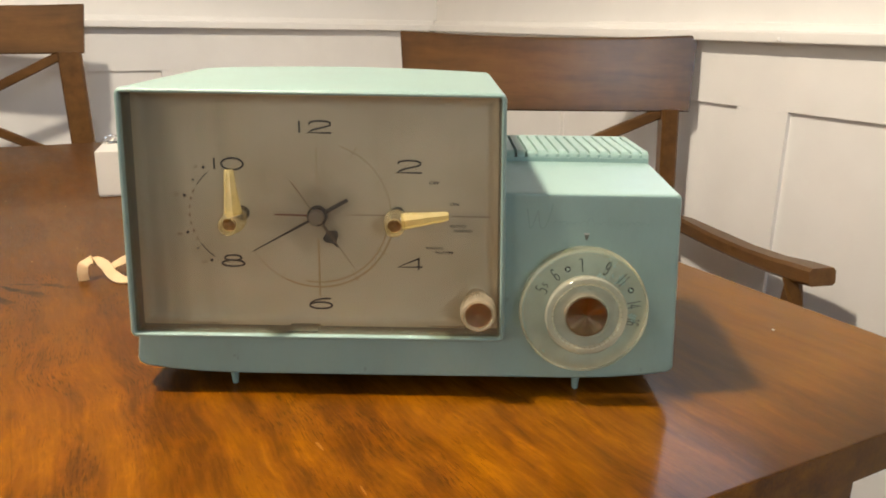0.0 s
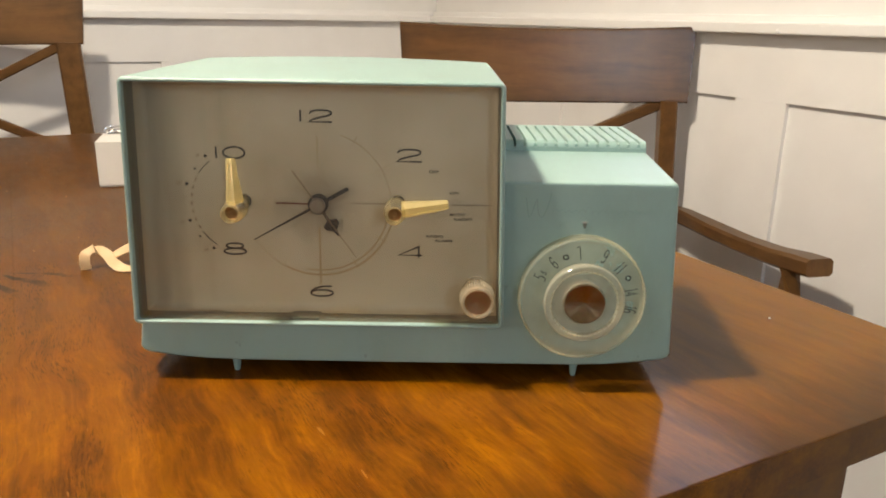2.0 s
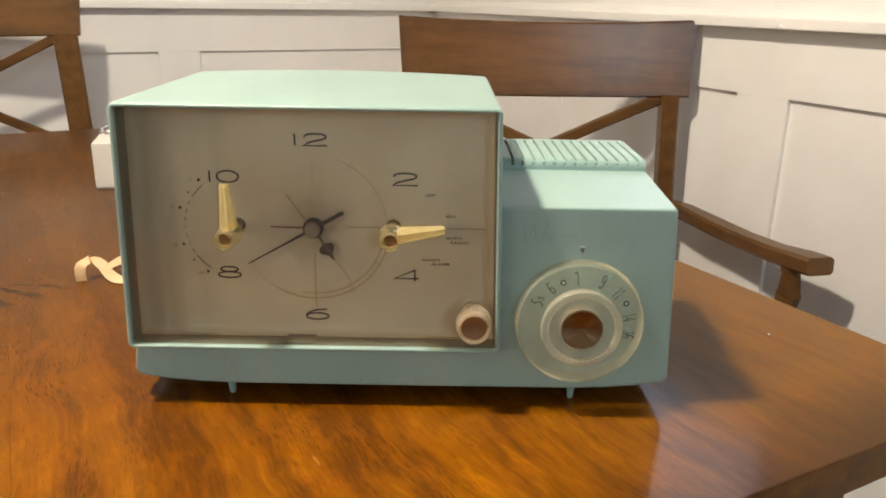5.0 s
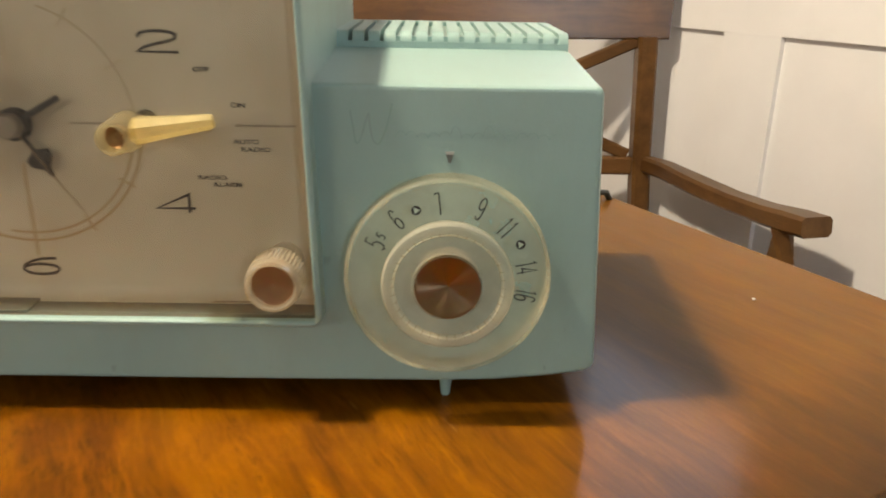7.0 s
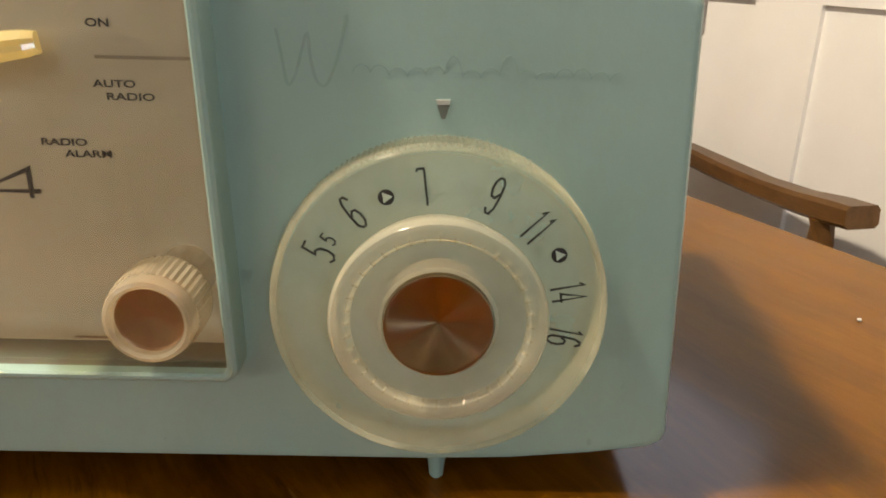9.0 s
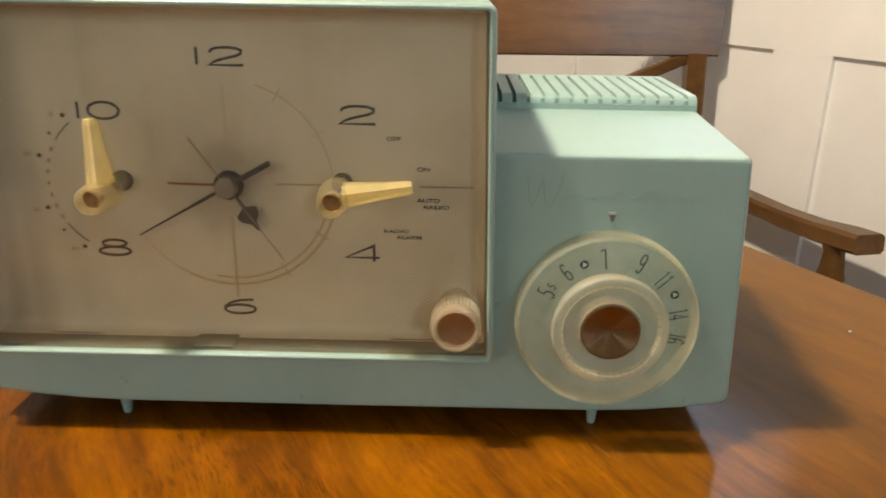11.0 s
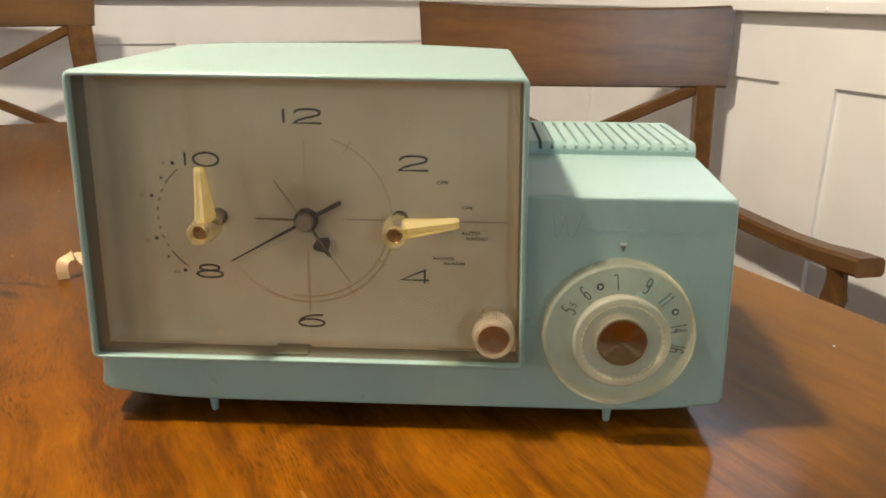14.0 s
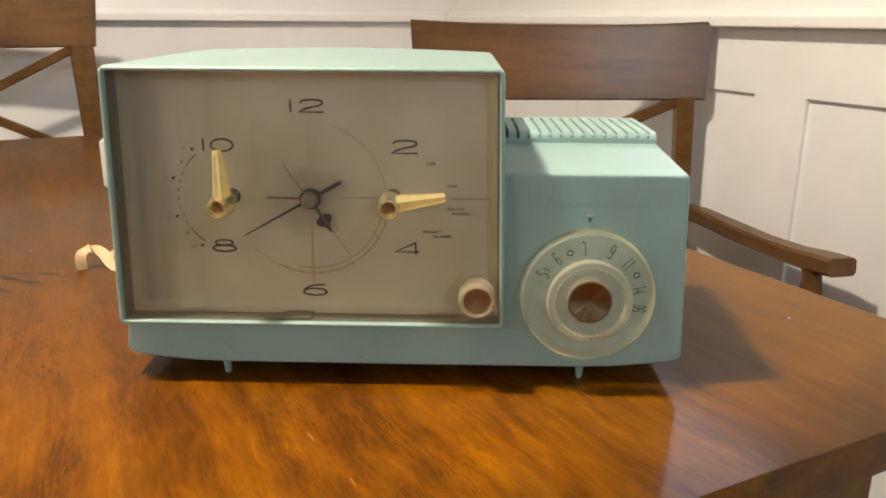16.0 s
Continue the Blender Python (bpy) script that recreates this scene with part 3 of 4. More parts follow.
# unseen windows that let in daylight; the west one is an added warm fill


def build_window(name, at, hole, power, colour=(0.66, 0.80, 1.0)):
    win = thing(name, at, "unseen white framed window with daylight behind it", "window", "", "structure")
    a, b, c, d = hole
    f = 0.035
    for x0, x1, z0, z1 in ((a, a + f, c, d), (b - f, b, c, d), (a + f, b - f, c, c + f), (a + f, b - f, d - f, d)):
        part("window_frame", boxed(x0, x1, -0.09, -0.04, z0, z1), TRIM, win)
    pane = part("pane", boxed(a + f, b - f, -0.068, -0.062, c + f, d - f), GLASS, win)
    pane.visible_shadow = False
    lamp(name + "_daylight", "AREA", at @ pose((a + b) / 2, -0.055, (c + d) / 2, 90, 0, 0), power, colour, width=b - a - 2 * f, height=d - c - 2 * f)


# warm fill light, set in an added window of the unseen west wall
build_window("window_1", FAR, WEST_HOLE, 20.0, (1.0, 0.935, 0.865))
build_window("window_3", NEAR, SMALL_HOLE, 14.0, (0.64, 0.80, 1.0))
build_window("window_2", RIGHT, SIDE_HOLE, 3.4, (0.66, 0.78, 1.0))

# unseen pendant added over the table: its shade keeps light off the upper walls
pendant = thing("added_pendant_lamp", (-0.485, 0.385, HIGH), "added pendant lamp with a dark metal shade over the table", "lamp")


def ring_at(r, z):
    return [(r * math.cos(2 * math.pi * i / 48), r * math.sin(2 * math.pi * i / 48), z - HIGH) for i in range(48)]


part("shade", loft(bmesh.new(), [ring_at(r, z) for r, z in ((0.030, 2.165), (0.060, 2.160), (0.120, 2.115), (0.170, 2.055), (0.200, 1.985), (0.1985, 1.985), (0.168, 2.054), (0.118, 2.112), (0.058, 2.156), (0.030, 2.160))], cap=(False, False)), SHADE, pendant)
part("cord", loft(bmesh.new(), [ring_at(0.003, z) for z in (2.16, HIGH - 0.012)]), DARK, pendant)
part("canopy", loft(bmesh.new(), [ring_at(r, z) for r, z in ((0.004, HIGH - 0.034), (0.045, HIGH - 0.022), (0.055, HIGH - 0.004), (0.055, HIGH - 0.001))]), SHADE, pendant)
part("socket", loft(bmesh.new(), [ring_at(r, z) for r, z in ((0.020, 2.112), (0.024, 2.120), (0.030, 2.163))]), DARK, pendant)

# ---- table ----
TA = radians(28.5)
KX, KY = 0.407, 0.4715
E1, E2 = Vector((math.cos(TA), math.sin(TA))), Vector((-math.sin(TA), math.cos(TA)))
PLANK, COUNT, DEEP, TOP = 0.1472, 8, 1.361, 0.75
THICK = 0.026
# the table's frame: x along the near edge, y along the grain, origin at the near right corner on the floor
TAB = frame_of(E1, E2, (KX, KY))
table = thing("dining_table", TAB, "orange-brown stained wooden dining table with a glossy plank top", "table")


def plank_mesh(outer, seam):
    """One board; outer: -1 or 1 rounds that long side too; seam: depth of the worn joint on both sides."""
    bm = boxed(-PLANK / 2, PLANK / 2, 0, DEEP, TOP - THICK, TOP)
    es = []
    for e in bm.edges:
        p, q = (v.co for v in e.verts)
        end = p.z > TOP - 1e-4 and abs(p.y - q.y) < 1e-6 and abs(p.z - q.z) < 1e-6
        side = outer and p.z > TOP - 1e-4 and abs(p.x - q.x) < 1e-6 and abs(p.z - q.z) < 1e-6 and p.x * outer > 0
        if end or side:
            es.append(e)
    bmesh.ops.bevel(bm, geom=es, offset=0.0016, segments=2, affect="EDGES", profile=0.55)
    seams = [e for e in bm.edges if abs(e.verts[0].co.x - e.verts[1].co.x) < 1e-6 and all(v.co.z > TOP - 1e-4 for v in e.verts) and abs(abs(e.verts[0].co.x) - PLANK / 2) < 1e-5 and abs(e.verts[0].co.y - e.verts[1].co.y) > 0.5]
    bmesh.ops.bevel(bm, geom=seams, offset=seam, segments=1, affect="EDGES")
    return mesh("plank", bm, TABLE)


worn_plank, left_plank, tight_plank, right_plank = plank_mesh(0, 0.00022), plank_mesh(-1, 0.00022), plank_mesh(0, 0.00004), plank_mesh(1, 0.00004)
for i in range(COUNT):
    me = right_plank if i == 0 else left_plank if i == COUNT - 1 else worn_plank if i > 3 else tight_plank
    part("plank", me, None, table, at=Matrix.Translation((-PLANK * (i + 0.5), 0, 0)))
TW = PLANK * COUNT
# legs stand in from the corners, with the aprons between them
LX, LY, LW = 0.136, 0.085, 0.045
for x0, x1, y0, y1 in ((-TW + LX + LW, -LX - LW, LY - LW + 0.004, LY - LW + 0.026), (-TW + LX + LW, -LX - LW, DEEP - LY + LW - 0.026, DEEP - LY + LW - 0.004),
                       (-LX + LW - 0.026, -LX + LW - 0.004, LY + LW, DEEP - LY - LW), (-TW + LX - LW + 0.004, -TW + LX - LW + 0.026, LY + LW, DEEP - LY - LW)):
    part("apron", boxed(x0, x1, y0, y1, TOP - 0.13, TOP - THICK, bevel=0.002), TABLE, table)
for x in (-LX, -TW + LX):
    for y in (LY, DEEP - LY):
        bm = bmesh.new()
        loops = []
        for z, w in ((0.0, 0.028), (0.3, 0.036), (0.60, LW), (TOP - THICK, LW)):
            c = 0.004
            loops.append([(x + a, y + b, z) for a, b in ((-w + c, -w), (w - c, -w), (w, -w + c), (w, w - c), (w - c, w), (-w + c, w), (-w, w - c), (-w, -w + c))])
        part("leg", loft(bm, loops), TABLE, table, smooth=20)

# ---- chairs ----


def build_chair(at, label, rail_low, rail_high, low_bar, arms, post=0.0175, spread=1.0):
    """Cross-back chair; its frame: x across, -y towards the sitter, z from the floor."""
    ch = thing("dining_chair", at, label, "chair", "chairs round the table")
    H = 0.296 + 0.252 * (spread - 1)
    mid = 0.5 * (rail_low + low_bar)
    # curved top rail, crowned a little at both ends
    bm = bmesh.new()
    loops = []
    for i in range(17):
        u = -1 + i / 8
        x, y = u * H, 0.028 * (1 - u * u) - 0.006
        top = rail_high - 0.009 * (1 - u * u)
        lo = rail_low - 0.004 * (1 - u * u)
        lean = 0.016
        n = x * 0.972
        loops.append([(n, y - 0.011, lo + 0.003), (n, y - 0.008, lo), (n, y + 0.008, lo), (n, y + 0.011, lo + 0.003),
                      (x, y + lean + 0.011, top - 0.004), (x, y + lean + 0.007, top), (x, y + lean - 0.007, top), (x, y + lean - 0.011, top - 0.004)])
    part("top_rail", loft(bm, loops), RAIL, ch)
    for s in (-1, 1):
        pts = [(s * x * spread, y, z) for x, y, z in ((0.292, -0.03, 0.0), (0.286, 0.0, 0.25), (0.272, 0.0, 0.45), (0.262, 0.0, low_bar), (0.252, 0.0, rail_low + 0.004))]
        bm = bmesh.new()
        loops = []
        for x, y, z in pts:
            a, b, c = post, 0.018, 0.005
            loops.append([(x - a + c, y - b, z), (x + a - c, y - b, z), (x + a, y - b + c, z), (x + a, y + b - c, z), (x + a - c, y + b, z), (x - a + c, y + b, z), (x - a, y + b - c, z), (x - a, y - b + c, z)])
        part("post", loft(bm, loops), CHAIR, ch)
        # front leg
        bm = bmesh.new()
        part("leg", loft(bm, [[(s * 0.255 * spread + a * w, -0.44 + b * w, z) for a, b in ((-1, -1), (1, -1), (1, 1), (-1, 1))] for z, w in ((0, 0.016), (0.43, 0.022))]), CHAIR, ch, smooth=20)
    # crossing braces in the back, let into one another
    for s in (-1, 1):
        half = []
        for e in (-1, 1):
            x1, z1 = e * s * 0.236 * spread, (rail_low - 0.004 if e > 0 else low_bar + 0.008)
            half.append((x1, 0.004, z1))
        a, b = half
        ctr = (0, 0.012 + 0.002 * s, mid)
        part("brace", sweep([a, tuple((p + q) / 2 + (0.004 if i == 1 else 0) for i, (p, q) in enumerate(zip(a, ctr))), ctr, tuple((p + q) / 2 + (0.004 if i == 1 else 0) for i, (p, q) in enumerate(zip(b, ctr))), b], 0.017, 0.0225), CHAIRX, ch)
    part("lower_rail", sweep([(x * spread, y, low_bar - 0.012) for x, y in ((-0.245, 0), (-0.1, 0.008), (0.1, 0.008), (0.245, 0))], 0.02, 0.034), CHAIRX, ch)
    bm = boxed(-0.275 * spread, 0.275 * spread, -0.47, 0.0, 0.43, 0.458, bevel=0.009, seg=3)
    part("seat", bm, CHAIR, ch)
    for y in (-0.42, -0.02):
        part("seat_rail", boxed(-0.235 * spread, 0.235 * spread, y - 0.011, y + 0.011, 0.37, 0.43, bevel=0.003), CHAIRX, ch)
    if arms:
        for s in (-1, 1):
            pts = [(s * 0.272, -0.012, 0.585), (s * 0.288, -0.07, 0.588), (s * 0.318, -0.15, 0.581), (s * 0.347, -0.23, 0.576), (s * 0.366, -0.31, 0.579), (s * 0.378, -0.37, 0.586), (s * 0.385, -0.414, 0.591)]
            part("arm", sweep(pts, [0.026, 0.034, 0.042, 0.040, 0.042, 0.050, 0.050], [0.030, 0.030, 0.028, 0.028, 0.030, 0.032, 0.030]), CHAIR, ch)
            part("arm_post", sweep([(s * 0.352, -0.350, 0.44), (s * 0.368, -0.354, 0.475), (s * 0.371, -0.357, 0.52), (s * 0.370, -0.358, 0.572)], 0.034, 0.036), CHAIR, ch)
    return ch


def crosswise(src, name):
    """The same wood with the grain along x."""
    m = src.copy()
    m.name = name
    for n in m.node_tree.nodes:
        if n.type == "MAPPING":
            s = n.inputs["Scale"].default_value
            if abs(s[0] - s[1]) > 1e-3:
                n.inputs["Scale"].default_value = (s[1], s[0], s[2])
    return m


CHAIRX = crosswise(CHAIR, "chair_wood_crosswise")


def burnished(src, name, long, high):
    """The same wood, its stain rubbed darker towards the borders of a board long by high."""
    m = src.copy()
    m.name = name
    t = m.node_tree
    p = t.nodes["Principled BSDF"]
    split = t.nodes.new("ShaderNodeSeparateXYZ")
    t.links.new(t.nodes.new("ShaderNodeTexCoord").outputs["Generated"], split.inputs[0])
    ways = []
    for axis, size in (("X", long), ("Z", high)):
        u = split.outputs[axis]
        ways.append(math_node(t, "MULTIPLY", math_node(t, "MINIMUM", u, math_node(t, "SUBTRACT", 1.0, u)), size))
    near = math_node(t, "MINIMUM", *ways)
    cloud = node(t, "ShaderNodeTexNoise", Vector=coords(t), Scale=22.0, Detail=4.0)
    rough_edge = math_node(t, "MULTIPLY_ADD", cloud.outputs["Fac"], 0.03)
    t.links.new(near, rough_edge.node.inputs[2])
    rub = ramp(t, rough_edge, [(0.010, (0.52, 0.50, 0.48)), (0.030, (0.86, 0.86, 0.86)), (0.062, (1.08, 1.06, 1.0))])
    under = p.inputs["Base Color"].links[0].from_socket
    t.links.new(mix(t, 1.0, under, rub, "MULTIPLY"), p.inputs["Base Color"])
    return m


RAIL = burnished(CHAIRX, "chair_rail_wood", 0.60, 0.155)
build_chair(pose(0.231, 1.578, 0, 0, 0, 3.5), "dark-stained wooden armchair with a cross back, against the wall", 0.812, 0.962, 0.592, True)
build_chair(pose(-1.180, 1.8765, 0, 0, 0, 20.0), "brown wooden dining chair with a cross back, at the table end", 0.8910, 1.0095, 0.611, False, 0.0275, 1.136)

# ---- clock radio ----
BASE = Vector((0.0, 0.52, 0.75))
radio = thing("clock_radio", BASE, "aqua plastic vintage clock radio with a champagne clock face", "clock radio")
OFF = Matrix.Translation(-BASE)


def rp(name, bm, mat, label="", parent=None, smooth=35):
    return part(name, bm, mat, parent or radio, label, smooth, OFF if parent is None else None)


def shell_loop(y, inset, n=6, m=14):
    """The clock housing's outline at depth y: narrower at the top, rounded corners, top crowned towards the back."""
    xb0, xb1, xt0, xt1, z0, z1 = -0.1675 + inset, 0.0615 - inset, -0.1634 + inset, 0.0577 - inset, 0.7873 + inset, 0.9380 - inset
    r = max(0.0042 - inset, 0.0012)
    g = 0.0028 * (y - 0.44) / 0.17
    pts = []
    for cx, cz, a0 in ((xb0 + r, z0 + r, 180), (xb1 - r, z0 + r, 270), (xt1 - r, z1 - r, 0), (xt0 + r, z1 - r, 90)):
        pts += arc(cx, cz, r, r, a0, a0 + 90, n)
        if a0 == 0:
            for i in range(1, m):
                pts.append((xt1 - r + (xt0 + r - xt1 + r) * i / m, z1))
    out = []
    for x, z in pts:
        u = (x - (xt0 + xt1) / 2) / ((xt1 - xt0) / 2)
        k = max(0.0, (z - z0) / (z1 - z0))
        out.append((x, y, z + g * k * (0.5 + 1.0 * max(0.0, 1 - u * u))))
    return out


bm = bmesh.new()
FACE_Y = 0.4612
loft(bm, [shell_loop(y, i) for y, i in ((0.612, 0.012), (0.613, 0.004), (0.611, 0.001), (0.606, 0.0), (0.56, 0.0), (0.50, 0.0), (0.4425, 0.0), (0.4405, 0.0005), (0.4398, 0.0014), (0.4398, 0.0022), (0.4404, 0.0028), (0.4430, 0.0030))], cap=(True, False))
rp("housing", bm, AQUA, "aqua clock housing with a thin raised rim")
bm = bmesh.new()
loft(bm, [shell_loop(y, i) for y, i in ((0.4428, 0.0029), (0.4470, 0.0031), (FACE_Y - 0.0062, 0.0036))], cap=(False, False))
rp("bezel_liner", bm, LINER, "olive-grey liner inside the bezel")

# a thin green patch added for a dull smudge on the liner
rp("bezel_tab", boxed(-0.0720, -0.0535, 0.4450, 0.4590, 0.7905, 0.7914, bevel=0.0003), PATCH_GREEN, "dull green smudge patch on the liner")

# lower cabinet


def cabinet_loop(y, inset):
    pts = [(-0.1685, 0.7690), (-0.1672, 0.7662), (-0.1640, 0.7645), (-0.148, 0.7622), (-0.128, 0.7605), (-0.108, 0.7598), (0.0, 0.7596), (0.108, 0.7598), (0.130, 0.7606), (0.150, 0.7625), (0.1655, 0.7648), (0.1685, 0.7665), (0.1695, 0.7690),
           (0.1645, 0.8765), (0.1638, 0.8786), (0.1618, 0.8795), (0.10, 0.8795), (0.0562, 0.8795), (0.0592, 0.7892), (-0.1660, 0.7892)]
    cx, cz = 0.0, 0.815
    out = []
    for x, z in pts:
        lift = min(max(0.0, y - 0.449), 0.079) * 0.070 if z > 0.87 else 0.0
        dx = -inset if x > 0.1 else inset if x < -0.1 else 0.0
        dz = -inset if z > 0.87 else inset if z < 0.78 else 0.0
        out.append((x + dx, y, z + dz + lift))
    return out


bm = bmesh.new()
loft(bm, [cabinet_loop(y, i) for y, i in ((0.4490, 0.0022), (0.4494, 0.0008), (0.4506, 0.0), (0.4900, 0.0), (0.5280, 0.0), (0.600, 0.0), (0.608, 0.002))])
rp("cabinet", bm, AQUA, "aqua lower cabinet")

# vent grille: raised ribs at the back of the cabinet top
GX0, GX1, GY0, GY1 = 0.058, 0.1632, 0.528, 0.605
def gz(y):
    return 0.8922 + (y - GY0) * 0.006
bm = bmesh.new()
box(bm, GX0, GX1, GY1 - 0.006, GY1, 0.880, gz(GY1), bevel=0.0008)
box(bm, GX0, 0.0800, GY0 + 0.0009, GY1 - 0.004, 0.880, 0.8845)
box(bm, 0.0800, GX1 - 0.0004, GY0 + 0.0009, GY1 - 0.004, 0.880, 0.8902)
box(bm, GX0, GX1 - 0.0002, GY0 - 0.0003, GY0 + 0.0016, 0.880, 0.8878)
STEP, SLOT = 0.00715, 0.0020
x = GX0
k = 0
while x < GX1 - 1e-4:
    x1 = min(0.0640 + STEP * k, GX1)
    if x1 + SLOT + 0.003 > GX1:
        x1 = GX1
    if x1 - x > 0.0008:
        prof = [(GY0 - 0.0004, 0.880), (GY0 - 0.0004, 0.8866), (GY0 + 0.0002, 0.8890), (GY0 + 0.0012, 0.8906), (GY0 + 0.0030, 0.8919), (GY0 + 0.0050, gz(GY0)), (GY1 - 0.0055, gz(GY1)), (GY1 - 0.0055, 0.880)]
        loft(bm, [[(xx, y, z) for y, z in prof] for xx in (x, x1)])
    x = x1 + SLOT
    k += 1
rp("vent_grille", bm, AQUA, "slotted aqua vent grille")
for x in (-0.1095, 0.1095):
    for y in (0.4562, 0.592):
        bm = bmesh.new()
        loft(bm, [[(x + r * math.cos(2 * math.pi * i / 14), y + r * math.sin(2 * math.pi * i / 14), z) for i in range(14)] for z, r in ((0.75, 0.0015), (0.7505, 0.0019), (0.757, 0.0026), (0.7615, 0.0036))])
        rp("foot", bm, AQUA)
rp("side_slot", boxed(0.1630, 0.16455, 0.4535, 0.4550, 0.8685, 0.8760, bevel=0.0003), DARK)

# clock face and its printing
bm = bmesh.new()
loft(bm, [[(p[0], y, p[2]) for p in shell_loop(FACE_Y, i)] for y, i in ((FACE_Y + 0.002, 0.0040), (FACE_Y - 0.0064, 0.0034), (FACE_Y - 0.0064, 0.0037), (FACE_Y - 0.0042, 0.0041), (FACE_Y - 0.0026, 0.0047), (FACE_Y - 0.0013, 0.0058), (FACE_Y - 0.0004, 0.0074), (FACE_Y, 0.0096))])
face = rp("clock_face", bm, FACE, "champagne clock face with a rounded border")
FY = FACE_Y - 0.0001


def numeral(strokes, x0, x1, z0, z1, w=0.00115):
    bm = bmesh.new()
    for pts, closed in strokes:
        stroke(bm, [(x0 + w / 2 + (x1 - x0 - w) * u, z0 + w / 2 + (z1 - z0 - w) * v) for u, v in pts], w, FY, closed=closed)
    return rp("numeral", bm, INK, "", face, 0)


RING = arc(0.5, 0.5, 0.5, 0.5, 0, 345, 23)
ONE = [([(0.5, 1.0), (0.5, 0.0)], False)]
TWO = [([(0.03, 0.70), (0.10, 0.88), (0.28, 0.98), (0.55, 1.0), (0.80, 0.96), (0.95, 0.84), (0.94, 0.66), (0.78, 0.52), (0.45, 0.38), (0.18, 0.22), (0.0, 0.0), (1.0, 0.0)], False)]
FOUR = [([(0.84, 0.0), (0.84, 1.0), (0.0, 0.24), (1.0, 0.24)], False)]
SIX = [(arc(0.5, 0.32, 0.5, 0.32, 0, 345, 23), True), ([(0.95, 1.0), (0.55, 0.97), (0.22, 0.80), (0.04, 0.55), (0.0, 0.34)], False)]
EIGHT = [(arc(0.5, 0.77, 0.38, 0.23, 0, 345, 23), True), (arc(0.5, 0.27, 0.5, 0.27, 0, 345, 23), True)]
ZERO = [(RING, True)]
numeral(ONE, -0.0642, -0.0628, 0.9108, 0.9190)
numeral(TWO, -0.0590, -0.0438, 0.9108, 0.9190)
numeral(ONE, -0.1162, -0.1148, 0.8878, 0.8960)
numeral(ZERO, -0.1118, -0.0976, 0.8878, 0.8960)
numeral(TWO, -0.0062, 0.0100, 0.8876, 0.8962)
numeral(FOUR, -0.0052, 0.0110, 0.8262, 0.8348)
numeral(SIX, -0.0612, -0.0460, 0.7995, 0.8075)
numeral(EIGHT, -0.1150, -0.1000, 0.8268, 0.8352)

HX, HZ = -0.0540, 0.8610
# the printed ring has rubbed away over the upper left
for r, a0, a1, ink, pen in ((0.0432, -102, -12, BROWN, 0.0009), (0.0464, -118, -8, BROWN, 0.0011), (0.0448, 6, 72, FADED, 0.0010), (0.0464, -150, -118, FADED, 0.0009)):
    bm = bmesh.new()
    stroke(bm, arc(HX, HZ, r, r, a0, a1, 60), pen, FY, 0.00008)
    rp("ring_print", bm, ink, "", face, 0)
for a in (-120, -90, -60, -30, 30, 60):
    bm = bmesh.new()
    ca, sa = math.cos(radians(a)), math.sin(radians(a))
    strong = -90 <= a <= -30
    stroke(bm, [(HX + r * ca, HZ + r * sa) for r in (0.0410, 0.0488)], 0.0009 if strong else 0.0010, FY - 0.00001, 0.0001)
    rp("hour_tick", bm, BROWN if strong else FADED, "", face, 0)
for p, q, w, ink in (((HX, 0.903), (HX, 0.878), 0.0010, FADED), ((HX, 0.846), (HX, 0.8085), 0.0012, BROWN), ((HX, 0.7985), (HX, 0.790), 0.0006, BROWN), ((-0.034, HZ + 0.0005), (-0.013, HZ + 0.0005), 0.0008, GREYED), ((0.028, HZ + 0.0005), (0.0535, HZ + 0.0005), 0.0008, GREYED)):
    bm = bmesh.new()
    stroke(bm, [p, q], w, FY - 0.00002, 0.00008)
    rp("cross_line", bm, ink, "", face, 0)
# faint minute scale of the alarm beside the hub
for a in range(-48, 64, 8):
    bm = bmesh.new()
    ca, sa = math.cos(radians(a)), math.sin(radians(a))
    stroke(bm, [(HX + r * ca, HZ + r * sa) for r in (0.0165, 0.0190 if a % 24 else 0.0205)], 0.0005, FY, 0.00008)
    rp("alarm_tick", bm, FADED, "", face, 0)
for text, w, h, x, z in (("OFF", 0.0062, 0.0019, 0.0170, 0.8822), ("ON", 0.0054, 0.0019, 0.0296, 0.8692), ("AUTO", 0.0101, 0.0018, 0.0318, 0.8554), ("RADIO", 0.0113, 0.0018, 0.0354, 0.8524), ("RADIO", 0.0110, 0.0018, 0.0180, 0.8412), ("ALARM", 0.0114, 0.0018, 0.0234, 0.8384)):
    rp("writing", words(text, w, h, x, z, FY, bold=0.022), INK, "", face, 0)
for text, x, z in (("0", -0.1268, 0.8900), ("20", -0.1398, 0.8728), ("40", -0.1398, 0.8478), ("60", -0.1255, 0.8303)):
    rp("writing", words(text, 0.0017 * len(text), 0.0018, x, z, FY, bold=0.02), SEPIA, "", face, 0)
for x, z, r in ((-0.1222, 0.8896, 0.0010), (-0.1290, 0.8818, 0.0007), (-0.1348, 0.8722, 0.0010), (-0.1345, 0.8490, 0.0010), (-0.1290, 0.8388, 0.0007), (-0.1208, 0.8312, 0.0010)):
    bm = bmesh.new()
    lathe(bm, x, z, [(r, FY), (r, FY - 0.0002)], 12)
    rp("dot", bm, INK, "", face, 0)
for a0, a1 in ((128, 146), (214, 235)):
    bm = bmesh.new()
    stroke(bm, arc(-0.0995, 0.8605, 0.0330, 0.0330, a0, a1, 10), 0.0005, FY)
    rp("scale_arc", bm, INK, "", face, 0)
